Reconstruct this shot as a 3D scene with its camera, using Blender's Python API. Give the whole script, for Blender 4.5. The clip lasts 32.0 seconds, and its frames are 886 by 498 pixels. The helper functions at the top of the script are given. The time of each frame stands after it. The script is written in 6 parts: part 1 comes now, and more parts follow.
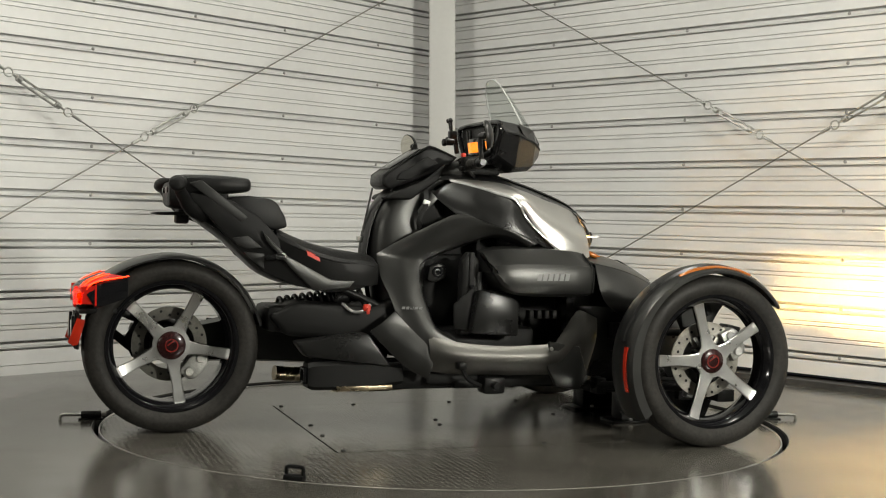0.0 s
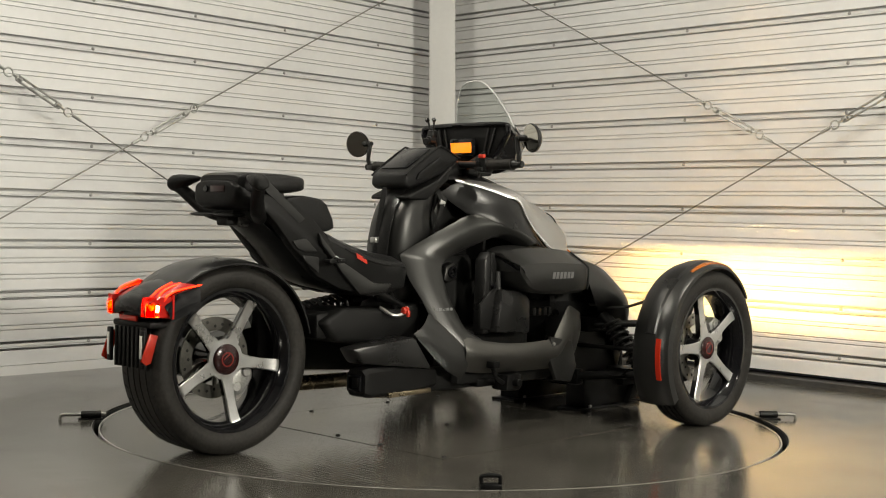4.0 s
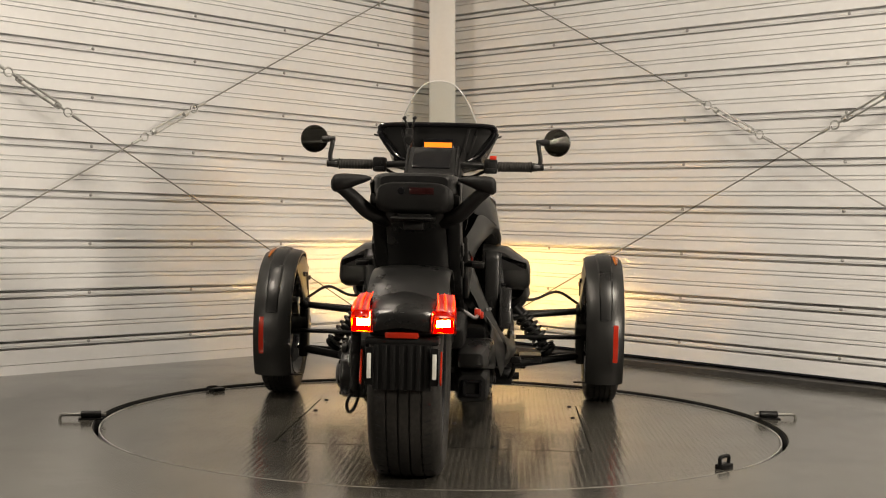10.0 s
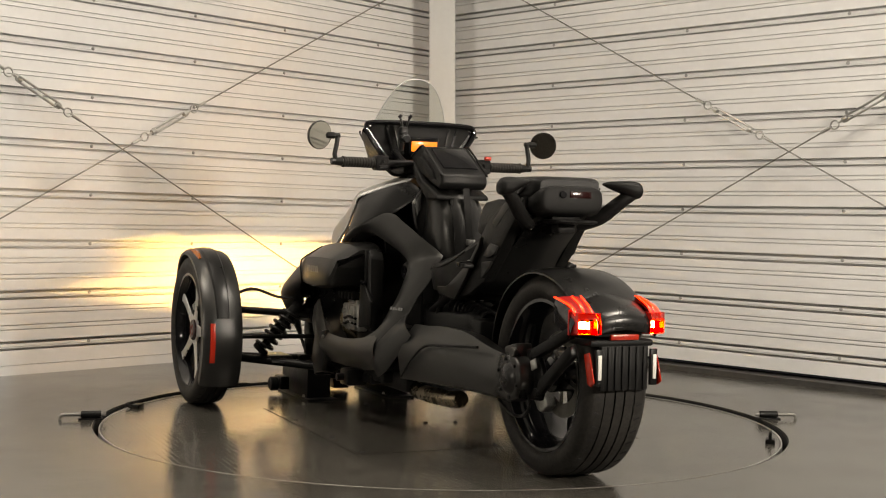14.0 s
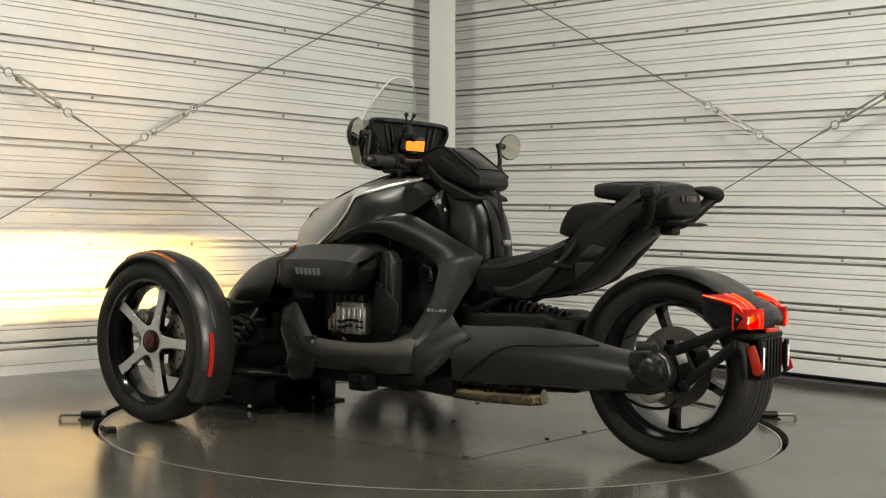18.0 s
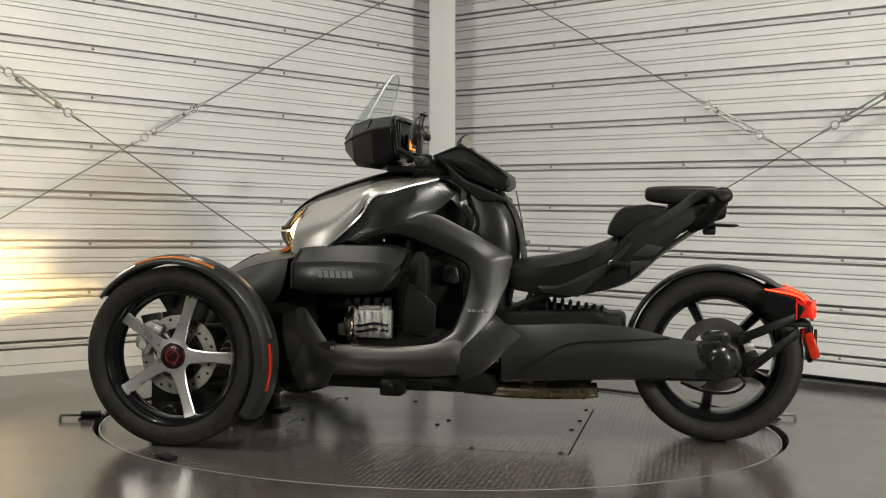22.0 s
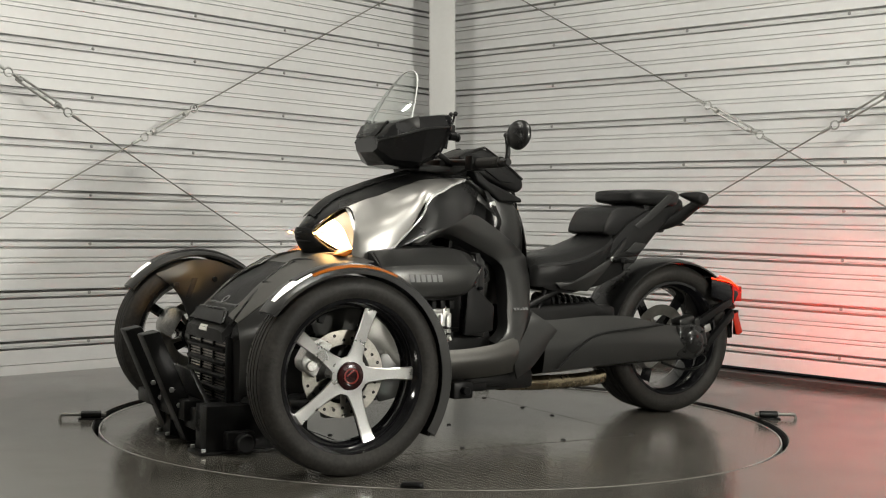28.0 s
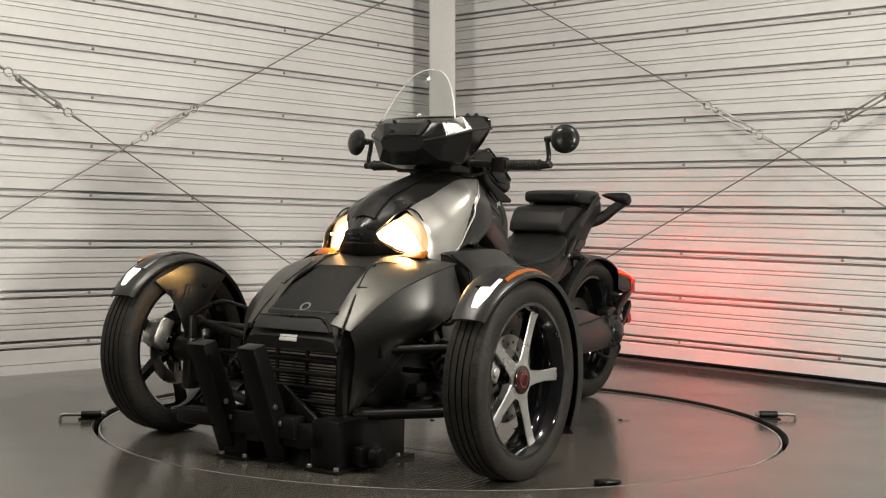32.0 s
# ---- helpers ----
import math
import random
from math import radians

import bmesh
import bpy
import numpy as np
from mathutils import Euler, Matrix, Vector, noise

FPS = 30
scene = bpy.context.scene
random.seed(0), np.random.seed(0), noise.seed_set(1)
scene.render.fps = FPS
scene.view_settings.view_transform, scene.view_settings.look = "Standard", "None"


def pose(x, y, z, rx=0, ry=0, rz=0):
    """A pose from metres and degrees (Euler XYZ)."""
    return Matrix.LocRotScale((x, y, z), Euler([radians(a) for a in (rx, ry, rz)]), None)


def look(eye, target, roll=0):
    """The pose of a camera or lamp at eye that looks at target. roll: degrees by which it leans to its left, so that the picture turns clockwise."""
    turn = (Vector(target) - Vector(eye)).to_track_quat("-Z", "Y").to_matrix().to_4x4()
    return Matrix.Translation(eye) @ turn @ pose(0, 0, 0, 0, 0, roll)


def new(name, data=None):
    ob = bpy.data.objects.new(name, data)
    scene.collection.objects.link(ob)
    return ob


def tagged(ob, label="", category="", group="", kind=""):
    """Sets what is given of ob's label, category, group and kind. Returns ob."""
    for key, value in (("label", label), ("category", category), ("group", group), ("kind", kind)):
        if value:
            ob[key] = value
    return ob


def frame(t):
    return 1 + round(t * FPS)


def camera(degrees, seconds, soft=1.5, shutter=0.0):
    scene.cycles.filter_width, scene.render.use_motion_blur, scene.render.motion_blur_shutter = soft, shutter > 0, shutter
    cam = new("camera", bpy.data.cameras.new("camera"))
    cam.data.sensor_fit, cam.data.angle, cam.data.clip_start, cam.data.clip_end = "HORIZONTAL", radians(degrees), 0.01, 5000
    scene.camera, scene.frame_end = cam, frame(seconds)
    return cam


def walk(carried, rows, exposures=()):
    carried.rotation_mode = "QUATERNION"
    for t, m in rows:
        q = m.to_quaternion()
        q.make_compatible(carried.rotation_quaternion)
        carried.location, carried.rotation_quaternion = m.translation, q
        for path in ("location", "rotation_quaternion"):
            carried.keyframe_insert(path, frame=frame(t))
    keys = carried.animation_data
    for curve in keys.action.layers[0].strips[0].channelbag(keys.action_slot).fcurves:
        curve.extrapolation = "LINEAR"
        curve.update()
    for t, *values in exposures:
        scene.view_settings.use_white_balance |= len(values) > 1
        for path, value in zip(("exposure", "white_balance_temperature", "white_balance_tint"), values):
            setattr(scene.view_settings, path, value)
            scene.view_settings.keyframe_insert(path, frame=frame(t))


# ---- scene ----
# Room corner with a vehicle turntable; x to the camera's right, y away from it, z up.
# The turntable's centre is the origin.
FOV = 37.72
EYE = (0.0, -4.723, 0.743)
TURN_START, TURN_RATE = 18.75, 6.8315     # heading of the vehicle in degrees at 0 s, degrees a second

cam = camera(FOV, 32.0, 1.1)
cam_pose = pose(*EYE, 0, 0, 0.059) @ pose(0, 0, 0, 90 - 1.323, 0, 0) @ pose(0, 0, 0, 0, 0, 1.243)
walk(cam, [(0.0, cam_pose), (32.0, cam_pose)], [(0.0, 0.10, 6950, 12), (4.0, 0.10, 7200, 14), (8.0, 0.06, 7650, 19), (13.0, 0.06, 7700, 20), (17.0, 0.10, 7200, 14), (21.0, 0.12, 6950, 12), (25.0, 0.10, 6750, 12), (29.0, 0.10, 6900, 15), (32.0, 0.12, 7100, 17)])

# ---------------------------------------------------------------- light
world = bpy.data.worlds.new("world")
scene.world = world
world.use_nodes = True
world.node_tree.nodes["Background"].inputs["Color"].default_value = (0.8, 0.85, 1.0, 1)
world.node_tree.nodes["Background"].inputs["Strength"].default_value = 0.02
CEIL = 3.9


def area_lamp(name, x, y, z, sx, sy, watts, color, rz=0):
    d = bpy.data.lights.new(name, "AREA")
    d.shape, d.size, d.size_y, d.energy, d.color = "RECTANGLE", sx, sy, watts, color
    ob = new(name, d)
    ob.matrix_world = pose(x, y, z, 0, 0, rz)
    return ob


COOL = (0.97, 1.0, 0.93)
# first two placed from the post's shadows; the other two are added fill
LAMPS = [(1.66, -1.1, 45, 74), (-1.50, -1.1, -45, 58), (2.8, -3.4, 0, 20), (-1.15, 0.4, 0, 10)]
for lx, ly, lr, watts in LAMPS:
    area_lamp("unseen_ceiling_lamp", lx, ly, CEIL - 0.16, 0.22, 0.22, watts, COOL, lr)
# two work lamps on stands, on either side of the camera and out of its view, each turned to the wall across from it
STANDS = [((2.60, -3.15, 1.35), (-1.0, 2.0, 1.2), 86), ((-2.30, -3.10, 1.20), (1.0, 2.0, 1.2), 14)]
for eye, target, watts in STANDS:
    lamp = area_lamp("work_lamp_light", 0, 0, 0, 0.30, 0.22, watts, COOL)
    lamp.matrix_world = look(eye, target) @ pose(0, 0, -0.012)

# ---------------------------------------------------------------- mesh helpers


def finish(bm, smooth=40):
    bmesh.ops.recalc_face_normals(bm, faces=bm.faces)
    me = bpy.data.meshes.new("mesh")
    bm.to_mesh(me)
    bm.free()
    if smooth:
        for p in me.polygons:
            p.use_smooth = True
        me.set_sharp_from_angle(angle=radians(smooth))
    return me


def part(name, bm, material, parent=None, label="", smooth=40):
    me = finish(bm, smooth)
    me.materials.append(material)
    ob = new(name, me)
    if parent is not None:
        ob.parent = parent
    if label:
        ob["label"] = label
    return ob


def share(name, me, m, parent):
    ob = new(name, me)
    ob.parent = parent
    ob.matrix_basis = m
    return ob


def empty(name, m=None, parent=None):
    ob = new(name)
    ob.empty_display_size = 0.1
    if parent is not None:
        ob.parent = parent
    if m is not None:
        ob.matrix_basis = m
    return ob


def cat(*bms):
    """Joins bmeshes into the first."""
    out = bms[0]
    for b in bms[1:]:
        me = bpy.data.meshes.new("tmp")
        b.to_mesh(me)
        b.free()
        out.from_mesh(me)
        bpy.data.meshes.remove(me)
    return out


def moved(bm, m):
    bmesh.ops.transform(bm, matrix=m, verts=bm.verts)
    return bm


def flip(bm):
    """Mirror image across the vehicle's middle plane."""
    for v in bm.verts:
        v.co.y = -v.co.y
    bmesh.ops.reverse_faces(bm, faces=bm.faces)
    return bm


def bevel(bm, width, seg=2):
    if width > 0:
        bmesh.ops.bevel(bm, geom=bm.edges[:], offset=width, segments=seg, affect="EDGES", profile=0.5, clamp_overlap=True)
    return bm


def box(x0, x1, y0, y1, z0, z1, r=0.004, seg=2):
    bm = bmesh.new()
    bmesh.ops.create_cube(bm, size=1)
    for v in bm.verts:
        v.co = Vector(((x0 + x1) / 2 + v.co.x * (x1 - x0), (y0 + y1) / 2 + v.co.y * (y1 - y0), (z0 + z1) / 2 + v.co.z * (z1 - z0)))
    return bevel(bm, r, seg)


def hexa(a, b, r=0.004, seg=2):
    """Box between two quads (each four corners in turn)."""
    bm = bmesh.new()
    va = [bm.verts.new(p) for p in a]
    vb = [bm.verts.new(p) for p in b]
    n = len(a)
    bm.faces.new(va[::-1])
    bm.faces.new(vb)
    for i in range(n):
        bm.faces.new((va[i], va[(i + 1) % n], vb[(i + 1) % n], vb[i]))
    bmesh.ops.recalc_face_normals(bm, faces=bm.faces)
    return bevel(bm, r, seg)


def slab(outline, y0, y1, r=0.006, seg=2):
    """An outline in x and z, drawn out across y."""
    return hexa([(x, y0, z) for x, z in outline], [(x, y1, z) for x, z in outline], r, seg)


def rod(a, b, r, r2=None, n=14, cap=0.15):
    """Round bar from a to b with softened ends."""
    a, b = Vector(a), Vector(b)
    r2 = r if r2 is None else r2
    length = (b - a).length
    q = (b - a).to_track_quat("Z", "Y").to_matrix().to_4x4()
    c = min(r, r2) * cap
    prof = [(r - c, 0), (r, c), (r2, length - c), (r2 - c, length)]
    return moved(lathe(prof, n, True), Matrix.Translation(a) @ q)


def lathe(prof, n=32, ends=False, axis="Z"):
    """Revolves (radius, height) pairs round an axis."""
    bm = bmesh.new()
    rings = []
    for r, h in prof:
        ring = []
        for i in range(n):
            a = 2 * math.pi * i / n
            p = (r * math.cos(a), r * math.sin(a), h)
            if axis == "Y":
                p = (r * math.cos(a), h, r * math.sin(a))
            ring.append(bm.verts.new(p))
        rings.append(ring)
    for k in range(len(rings) - 1):
        for i in range(n):
            j = (i + 1) % n
            bm.faces.new((rings[k][i], rings[k][j], rings[k + 1][j], rings[k + 1][i]))
    if ends:
        bm.faces.new(rings[0][::-1])
        bm.faces.new(rings[-1])
    return bm



def ring_lathe(prof, n):
    """A ring with a closed cross-section of (radius, y) pairs, round the y axis."""
    bm = bmesh.new()
    rings = [[bm.verts.new((r * math.cos(2 * math.pi * i / n), y, r * math.sin(2 * math.pi * i / n))) for i in range(n)] for r, y in prof]
    m = len(rings)
    for k in range(m):
        a, b = rings[k], rings[(k + 1) % m]
        for i in range(n):
            j = (i + 1) % n
            bm.faces.new((a[i], a[j], b[j], b[i]))
    return bm


def spline(pts, n):
    """n + 1 points on a smooth curve through pts."""
    p = [Vector(q) for q in pts]
    p = [2 * p[0] - p[1]] + p + [2 * p[-1] - p[-2]]
    out, segs = [], len(p) - 3
    for i in range(n + 1):
        u = i / n * segs
        k = min(int(u), segs - 1)
        t = u - k
        a, b, c, d = p[k:k + 4]
        out.append(0.5 * ((2 * b) + (c - a) * t + (2 * a - 5 * b + 4 * c - d) * t * t + (3 * b - a - 3 * c + d) * t ** 3))
    return out


def tube(pts, r, n=40, sides=10, closed=False):
    """A hose or bent bar along a smooth curve."""
    path = spline(pts, n)
    bm = bmesh.new()
    rings = []
    up = Vector((0.12, 0.31, 1)).normalized()
    for i, p in enumerate(path):
        d = (path[min(i + 1, n)] - path[max(i - 1, 0)]).normalized()
        s = d.cross(up)
        if s.length < 0.05:
            s = d.cross(Vector((1, 0, 0)))
        s.normalize()
        w = s.cross(d)
        rr = r(i / n) if callable(r) else r
        rings.append([bm.verts.new(p + (s * math.cos(a) + w * math.sin(a)) * rr) for a in [2 * math.pi * k / sides for k in range(sides)]])
    for k in range(n):
        for i in range(sides):
            j = (i + 1) % sides
            bm.faces.new((rings[k][i], rings[k][j], rings[k + 1][j], rings[k + 1][i]))
    bm.faces.new(rings[0][::-1])
    bm.faces.new(rings[-1])
    return bm


def sheet(rows, thick=0.006, nu=16, nv=10, flat=False):
    """A curved panel through rows of points, with thickness."""
    fine = [spline(row, nu) for row in rows]
    if flat:
        nv = nv // (len(rows) - 1) * (len(rows) - 1)
        seg = nv // (len(rows) - 1)
    cols = [[fine[min(k // seg, len(rows) - 2)][i].lerp(fine[min(k // seg, len(rows) - 2) + 1][i], k / seg - min(k // seg, len(rows) - 2)) for k in range(nv + 1)] if flat else spline([row[i] for row in fine], nv) if len(rows) > 2 else [fine[0][i].lerp(fine[1][i], k / nv) for k in range(nv + 1)] for i in range(nu + 1)]
    grid = [[cols[i][j] for i in range(nu + 1)] for j in range(nv + 1)]
    bm = bmesh.new()
    top, low = [], []
    for j in range(nv + 1):
        ta, la = [], []
        for i in range(nu + 1):
            du = grid[j][min(i + 1, nu)] - grid[j][max(i - 1, 0)]
            dv = grid[min(j + 1, nv)][i] - grid[max(j - 1, 0)][i]
            nn = du.cross(dv)
            nn = nn.normalized() if nn.length > 1e-9 else Vector((0, 0, 1))
            edge = min(i, nu - i, j, nv - j)
            k = 0.5 if edge else 0.15
            ta.append(bm.verts.new(grid[j][i] + nn * thick * k))
            la.append(bm.verts.new(grid[j][i] - nn * thick * k))
        top.append(ta)
        low.append(la)
    for j in range(nv):
        for i in range(nu):
            bm.faces.new((top[j][i], top[j][i + 1], top[j + 1][i + 1], top[j + 1][i]))
            bm.faces.new((low[j][i], low[j + 1][i], low[j + 1][i + 1], low[j][i + 1]))
    for i in range(nu):
        bm.faces.new((top[0][i], low[0][i], low[0][i + 1], top[0][i + 1]))
        bm.faces.new((top[nv][i], top[nv][i + 1], low[nv][i + 1], low[nv][i]))
    for j in range(nv):
        bm.faces.new((top[j][0], top[j + 1][0], low[j + 1][0], low[j][0]))
        bm.faces.new((top[j][nu], low[j][nu], low[j + 1][nu], top[j + 1][nu]))
    return bm


def loft(sections, steps=4, ends=True):
    """A skin over closed cross-sections with equal counts, smoothed lengthwise."""
    m = len(sections[0])
    lines = [spline([s[i] for s in sections], steps * (len(sections) - 1)) for i in range(m)]
    bm = bmesh.new()
    rings = [[bm.verts.new(lines[i][k]) for i in range(m)] for k in range(len(lines[0]))]
    for k in range(len(rings) - 1):
        for i in range(m):
            j = (i + 1) % m
            bm.faces.new((rings[k][i], rings[k][j], rings[k + 1][j], rings[k + 1][i]))
    if ends:
        bm.faces.new(rings[0][::-1])
        bm.faces.new(rings[-1])
    return bm


def oval(cx, cy, cz, ay, az, p=2.6, n=20, axis="X", skew=0.0):
    """A rounded cross-section; across x it lies in y and z, across z in x and y."""
    pts = []
    for i in range(n):
        a = 2 * math.pi * i / n
        c, s = math.cos(a), math.sin(a)
        u = abs(c) ** (2 / p) * (1 if c >= 0 else -1) * ay
        v = abs(s) ** (2 / p) * (1 if s >= 0 else -1) * az
        pts.append((cx + skew * v, cy + u, cz + v) if axis == "X" else (cx + u, cy + v, cz))
    return pts


def arc_shell(cx, cz, section, a0, a1, n=30, radius=None):
    """A mudguard: a closed section of (offset of the radius, y), swept round an axle from a0 to a1 degrees; radius(k) along it."""
    bm = bmesh.new()
    rings = []
    for i in range(n + 1):
        k = i / n
        a = radians(a0 + (a1 - a0) * k)
        rr, sq = radius(k)
        sec = section(k) if callable(section) else section
        rings.append([bm.verts.new((cx + (rr + o) * math.cos(a), y0 + (y - y0) * sq, cz + (rr + o) * math.sin(a))) for o, y, y0 in sec])
    m = len(rings[0])
    for k in range(n):
        for i in range(m):
            j = (i + 1) % m
            bm.faces.new((rings[k][i], rings[k][j], rings[k + 1][j], rings[k + 1][i]))
    bm.faces.new(rings[0][::-1])
    bm.faces.new(rings[-1])
    return bm


# ---------------------------------------------------------------- materials


def mat(name, color, rough=0.5, metal=0.0, grain=0.0, scale=60.0, bump=0.0, stain=0.0, stain_scale=3.0, coat=0.0, rvar=0.1, spec=0.5):
    """A surface with fine grain and broad stains in its colour, its gloss and its relief."""
    m = bpy.data.materials.new(name)
    m.use_nodes = True
    nt = m.node_tree
    b = nt.nodes["Principled BSDF"]
    b.inputs["Metallic"].default_value = metal
    b.inputs["Coat Weight"].default_value = coat
    b.inputs["Specular IOR Level"].default_value = spec
    co = nt.nodes.new("ShaderNodeTexCoord")

    def noise_node(s, detail, rough_):
        n = nt.nodes.new("ShaderNodeTexNoise")
        n.inputs["Scale"].default_value, n.inputs["Detail"].default_value, n.inputs["Roughness"].default_value = s, detail, rough_
        nt.links.new(co.outputs["Object"], n.inputs["Vector"])
        return n
    fine, broad = noise_node(scale, 5, 0.6), noise_node(stain_scale, 4, 0.6)

    def mul(sock, amount, prev=None):
        r = nt.nodes.new("ShaderNodeMapRange")
        r.inputs["From Min"].default_value, r.inputs["From Max"].default_value = 0.3, 0.7
        r.inputs["To Min"].default_value, r.inputs["To Max"].default_value = 1 - amount, 1 + amount
        nt.links.new(sock, r.inputs["Value"])
        if prev is None:
            return r.outputs["Result"]
        x = nt.nodes.new("ShaderNodeMath")
        x.operation = "MULTIPLY"
        nt.links.new(prev, x.inputs[0])
        nt.links.new(r.outputs["Result"], x.inputs[1])
        return x.outputs[0]
    k = mul(broad.outputs["Fac"], stain, mul(fine.outputs["Fac"], grain))
    sc = nt.nodes.new("ShaderNodeVectorMath")
    sc.operation = "SCALE"
    sc.inputs[0].default_value = color
    nt.links.new(k, sc.inputs["Scale"])
    nt.links.new(sc.outputs[0], b.inputs["Base Color"])
    rr = nt.nodes.new("ShaderNodeMapRange")
    rr.inputs["From Min"].default_value, rr.inputs["From Max"].default_value = 0.3, 0.7
    rr.inputs["To Min"].default_value, rr.inputs["To Max"].default_value = max(0.02, rough - rvar), min(1, rough + rvar)
    nt.links.new(broad.outputs["Fac"], rr.inputs["Value"])
    nt.links.new(rr.outputs["Result"], b.inputs["Roughness"])
    if bump:
        bn = nt.nodes.new("ShaderNodeBump")
        bn.inputs["Strength"].default_value, bn.inputs["Distance"].default_value = bump, 0.002
        nt.links.new(fine.outputs["Fac"], bn.inputs["Height"])
        nt.links.new(bn.outputs["Normal"], b.inputs["Normal"])
    return m


def glow(name, color, strength, base=(0.02, 0.02, 0.02)):
    m = bpy.data.materials.new(name)
    m.use_nodes = True
    b = m.node_tree.nodes["Principled BSDF"]
    b.inputs["Base Color"].default_value = (*base, 1)
    b.inputs["Emission Color"].default_value = (*color, 1)
    b.inputs["Emission Strength"].default_value = strength
    b.inputs["Roughness"].default_value = 0.25
    return m


def glass(name, color=(1, 1, 1), rough=0.02, thin=0.9):
    """Thin clear plastic: mostly see-through, with the gloss of a polished sheet."""
    m = bpy.data.materials.new(name)
    m.use_nodes = True
    nt = m.node_tree
    nt.nodes.remove(nt.nodes["Principled BSDF"])
    tr, gl, mx, fr, pw = (nt.nodes.new("ShaderNode" + k) for k in ("BsdfTransparent", "BsdfGlossy", "MixShader", "LayerWeight", "Math"))
    tr.inputs["Color"].default_value = (*[c * thin for c in color], 1)
    gl.inputs["Roughness"].default_value = rough
    fr.inputs["Blend"].default_value = 0.5
    pw.operation = "POWER"
    pw.inputs[1].default_value = 4.0
    nt.links.new(fr.outputs["Facing"], pw.inputs[0])
    mh = nt.nodes.new("ShaderNodeMath")
    mh.operation = "MULTIPLY_ADD"
    mh.inputs[1].default_value, mh.inputs[2].default_value = 0.35, 0.03
    nt.links.new(pw.outputs[0], mh.inputs[0])
    nt.links.new(mh.outputs[0], mx.inputs[0])
    nt.links.new(tr.outputs[0], mx.inputs[1])
    nt.links.new(gl.outputs[0], mx.inputs[2])
    nt.links.new(mx.outputs[0], nt.nodes["Material Output"].inputs["Surface"])
    return m


M_WALL = mat("painted_sheet_steel", (0.72, 0.72, 0.715), 0.42, 0, 0.02, 30, 0.05, 0.06, 1.2)
M_SCREW = mat("dull_screw_steel", (0.30, 0.30, 0.29), 0.5, 0.3, 0.1, 200)
M_POST = mat("painted_steel_post", (0.58, 0.58, 0.565), 0.5, 0, 0.02, 40, 0.05, 0.04, 2)
M_BACK = mat("grey_back_wall", (0.11, 0.11, 0.105), 0.6, 0, 0.04, 20, 0.1, 0.08, 1)
M_CEIL = mat("ceiling_panel", (0.45, 0.45, 0.44), 0.7, 0, 0.03, 20, 0.1, 0.05, 1)
M_FLOOR = mat("grey_floor_coating", (0.060, 0.056, 0.048), 0.155, 0, 0.42, 70, 0.20, 0.26, 3.0, 0, 0.05, 1.0)
M_GAP = mat("black_gap", (0.008, 0.008, 0.008), 0.8, 0, 0.2, 40)
M_BASE = mat("black_base_strip", (0.042, 0.040, 0.037), 0.6, 0, 0.3, 40, 0.2, 0.3)
M_ZINC = mat("zinc_steel", (0.50, 0.50, 0.485), 0.42, 1, 0.08, 120, 0.1, 0.15, 12)
M_CABLE = mat("steel_cable", (0.22, 0.215, 0.20), 0.45, 0.8, 0.2, 300, 0.5, 0.1, 10)
M_BLACK = mat("satin_black_plastic", (0.0105, 0.0105, 0.0103), 0.30, 0, 0.15, 220, 0.10, 0.14, 6, 0.0, 0.06, 0.38)
M_TEXT = mat("grained_black_plastic", (0.0075, 0.0075, 0.0073), 0.44, 0, 0.2, 500, 0.4, 0.1, 8, 0, 0.08, 0.17)
M_GLOSS = mat("gloss_black", (0.006, 0.006, 0.007), 0.10, 0, 0.05, 100, 0.0, 0.05, 8, 0, 0.04)
M_GREY = mat("satin_graphite_panel", (0.056, 0.056, 0.0545), 0.36, 0.85, 0.08, 260, 0.06, 0.10, 4, 0.0, 0.05, 0.4)
# lighter copy of the graphite; the sill's sheen is put into its colour
M_SILL = mat("light_sheen_graphite", (0.105, 0.102, 0.095), 0.41, 0.9, 0.08, 260, 0.06, 0.12, 4, 0.0, 0.05, 0.4)
M_FACET = mat("gloss_black_facets", (0.008, 0.008, 0.0085), 0.24, 0, 0.05, 160, 0.02, 0.1, 8, 0, 0.05)
M_SILVER = mat("silver_body_paint", (0.44, 0.43, 0.41), 0.36, 0.88, 0.05, 600, 0.02, 0.04, 4, 0.0, 0.03)
M_STRIPE = mat("bright_silver_trim", (0.85, 0.85, 0.84), 0.18, 0.7, 0.02, 300, 0, 0.02, 6)
M_RUBBER = mat("tyre_rubber", (0.020, 0.0185, 0.0165), 0.58, 0, 0.35, 90, 0.4, 0.45, 7, 0, 0.1, 0.25)
M_SEAT = mat("black_seat_vinyl", (0.0085, 0.0085, 0.0085), 0.36, 0, 0.15, 420, 0.4, 0.1, 6, 0, 0.08, 0.24)
M_ALU = mat("machined_aluminium", (0.66, 0.66, 0.65), 0.30, 1, 0.05, 220, 0.05, 0.08, 14, 0, 0.05)
M_DISC = mat("brake_steel", (0.42, 0.40, 0.36), 0.36, 1, 0.12, 200, 0.2, 0.2, 20)
M_DISCDARK = mat("dark_brake_steel", (0.15, 0.145, 0.13), 0.40, 1, 0.12, 200, 0.2, 0.2, 20)
M_PANEL = mat("satin_graphite_arch", (0.056, 0.056, 0.054), 0.36, 0.85, 0.08, 260, 0.05, 0.10, 4, 0.0, 0.05, 0.4)
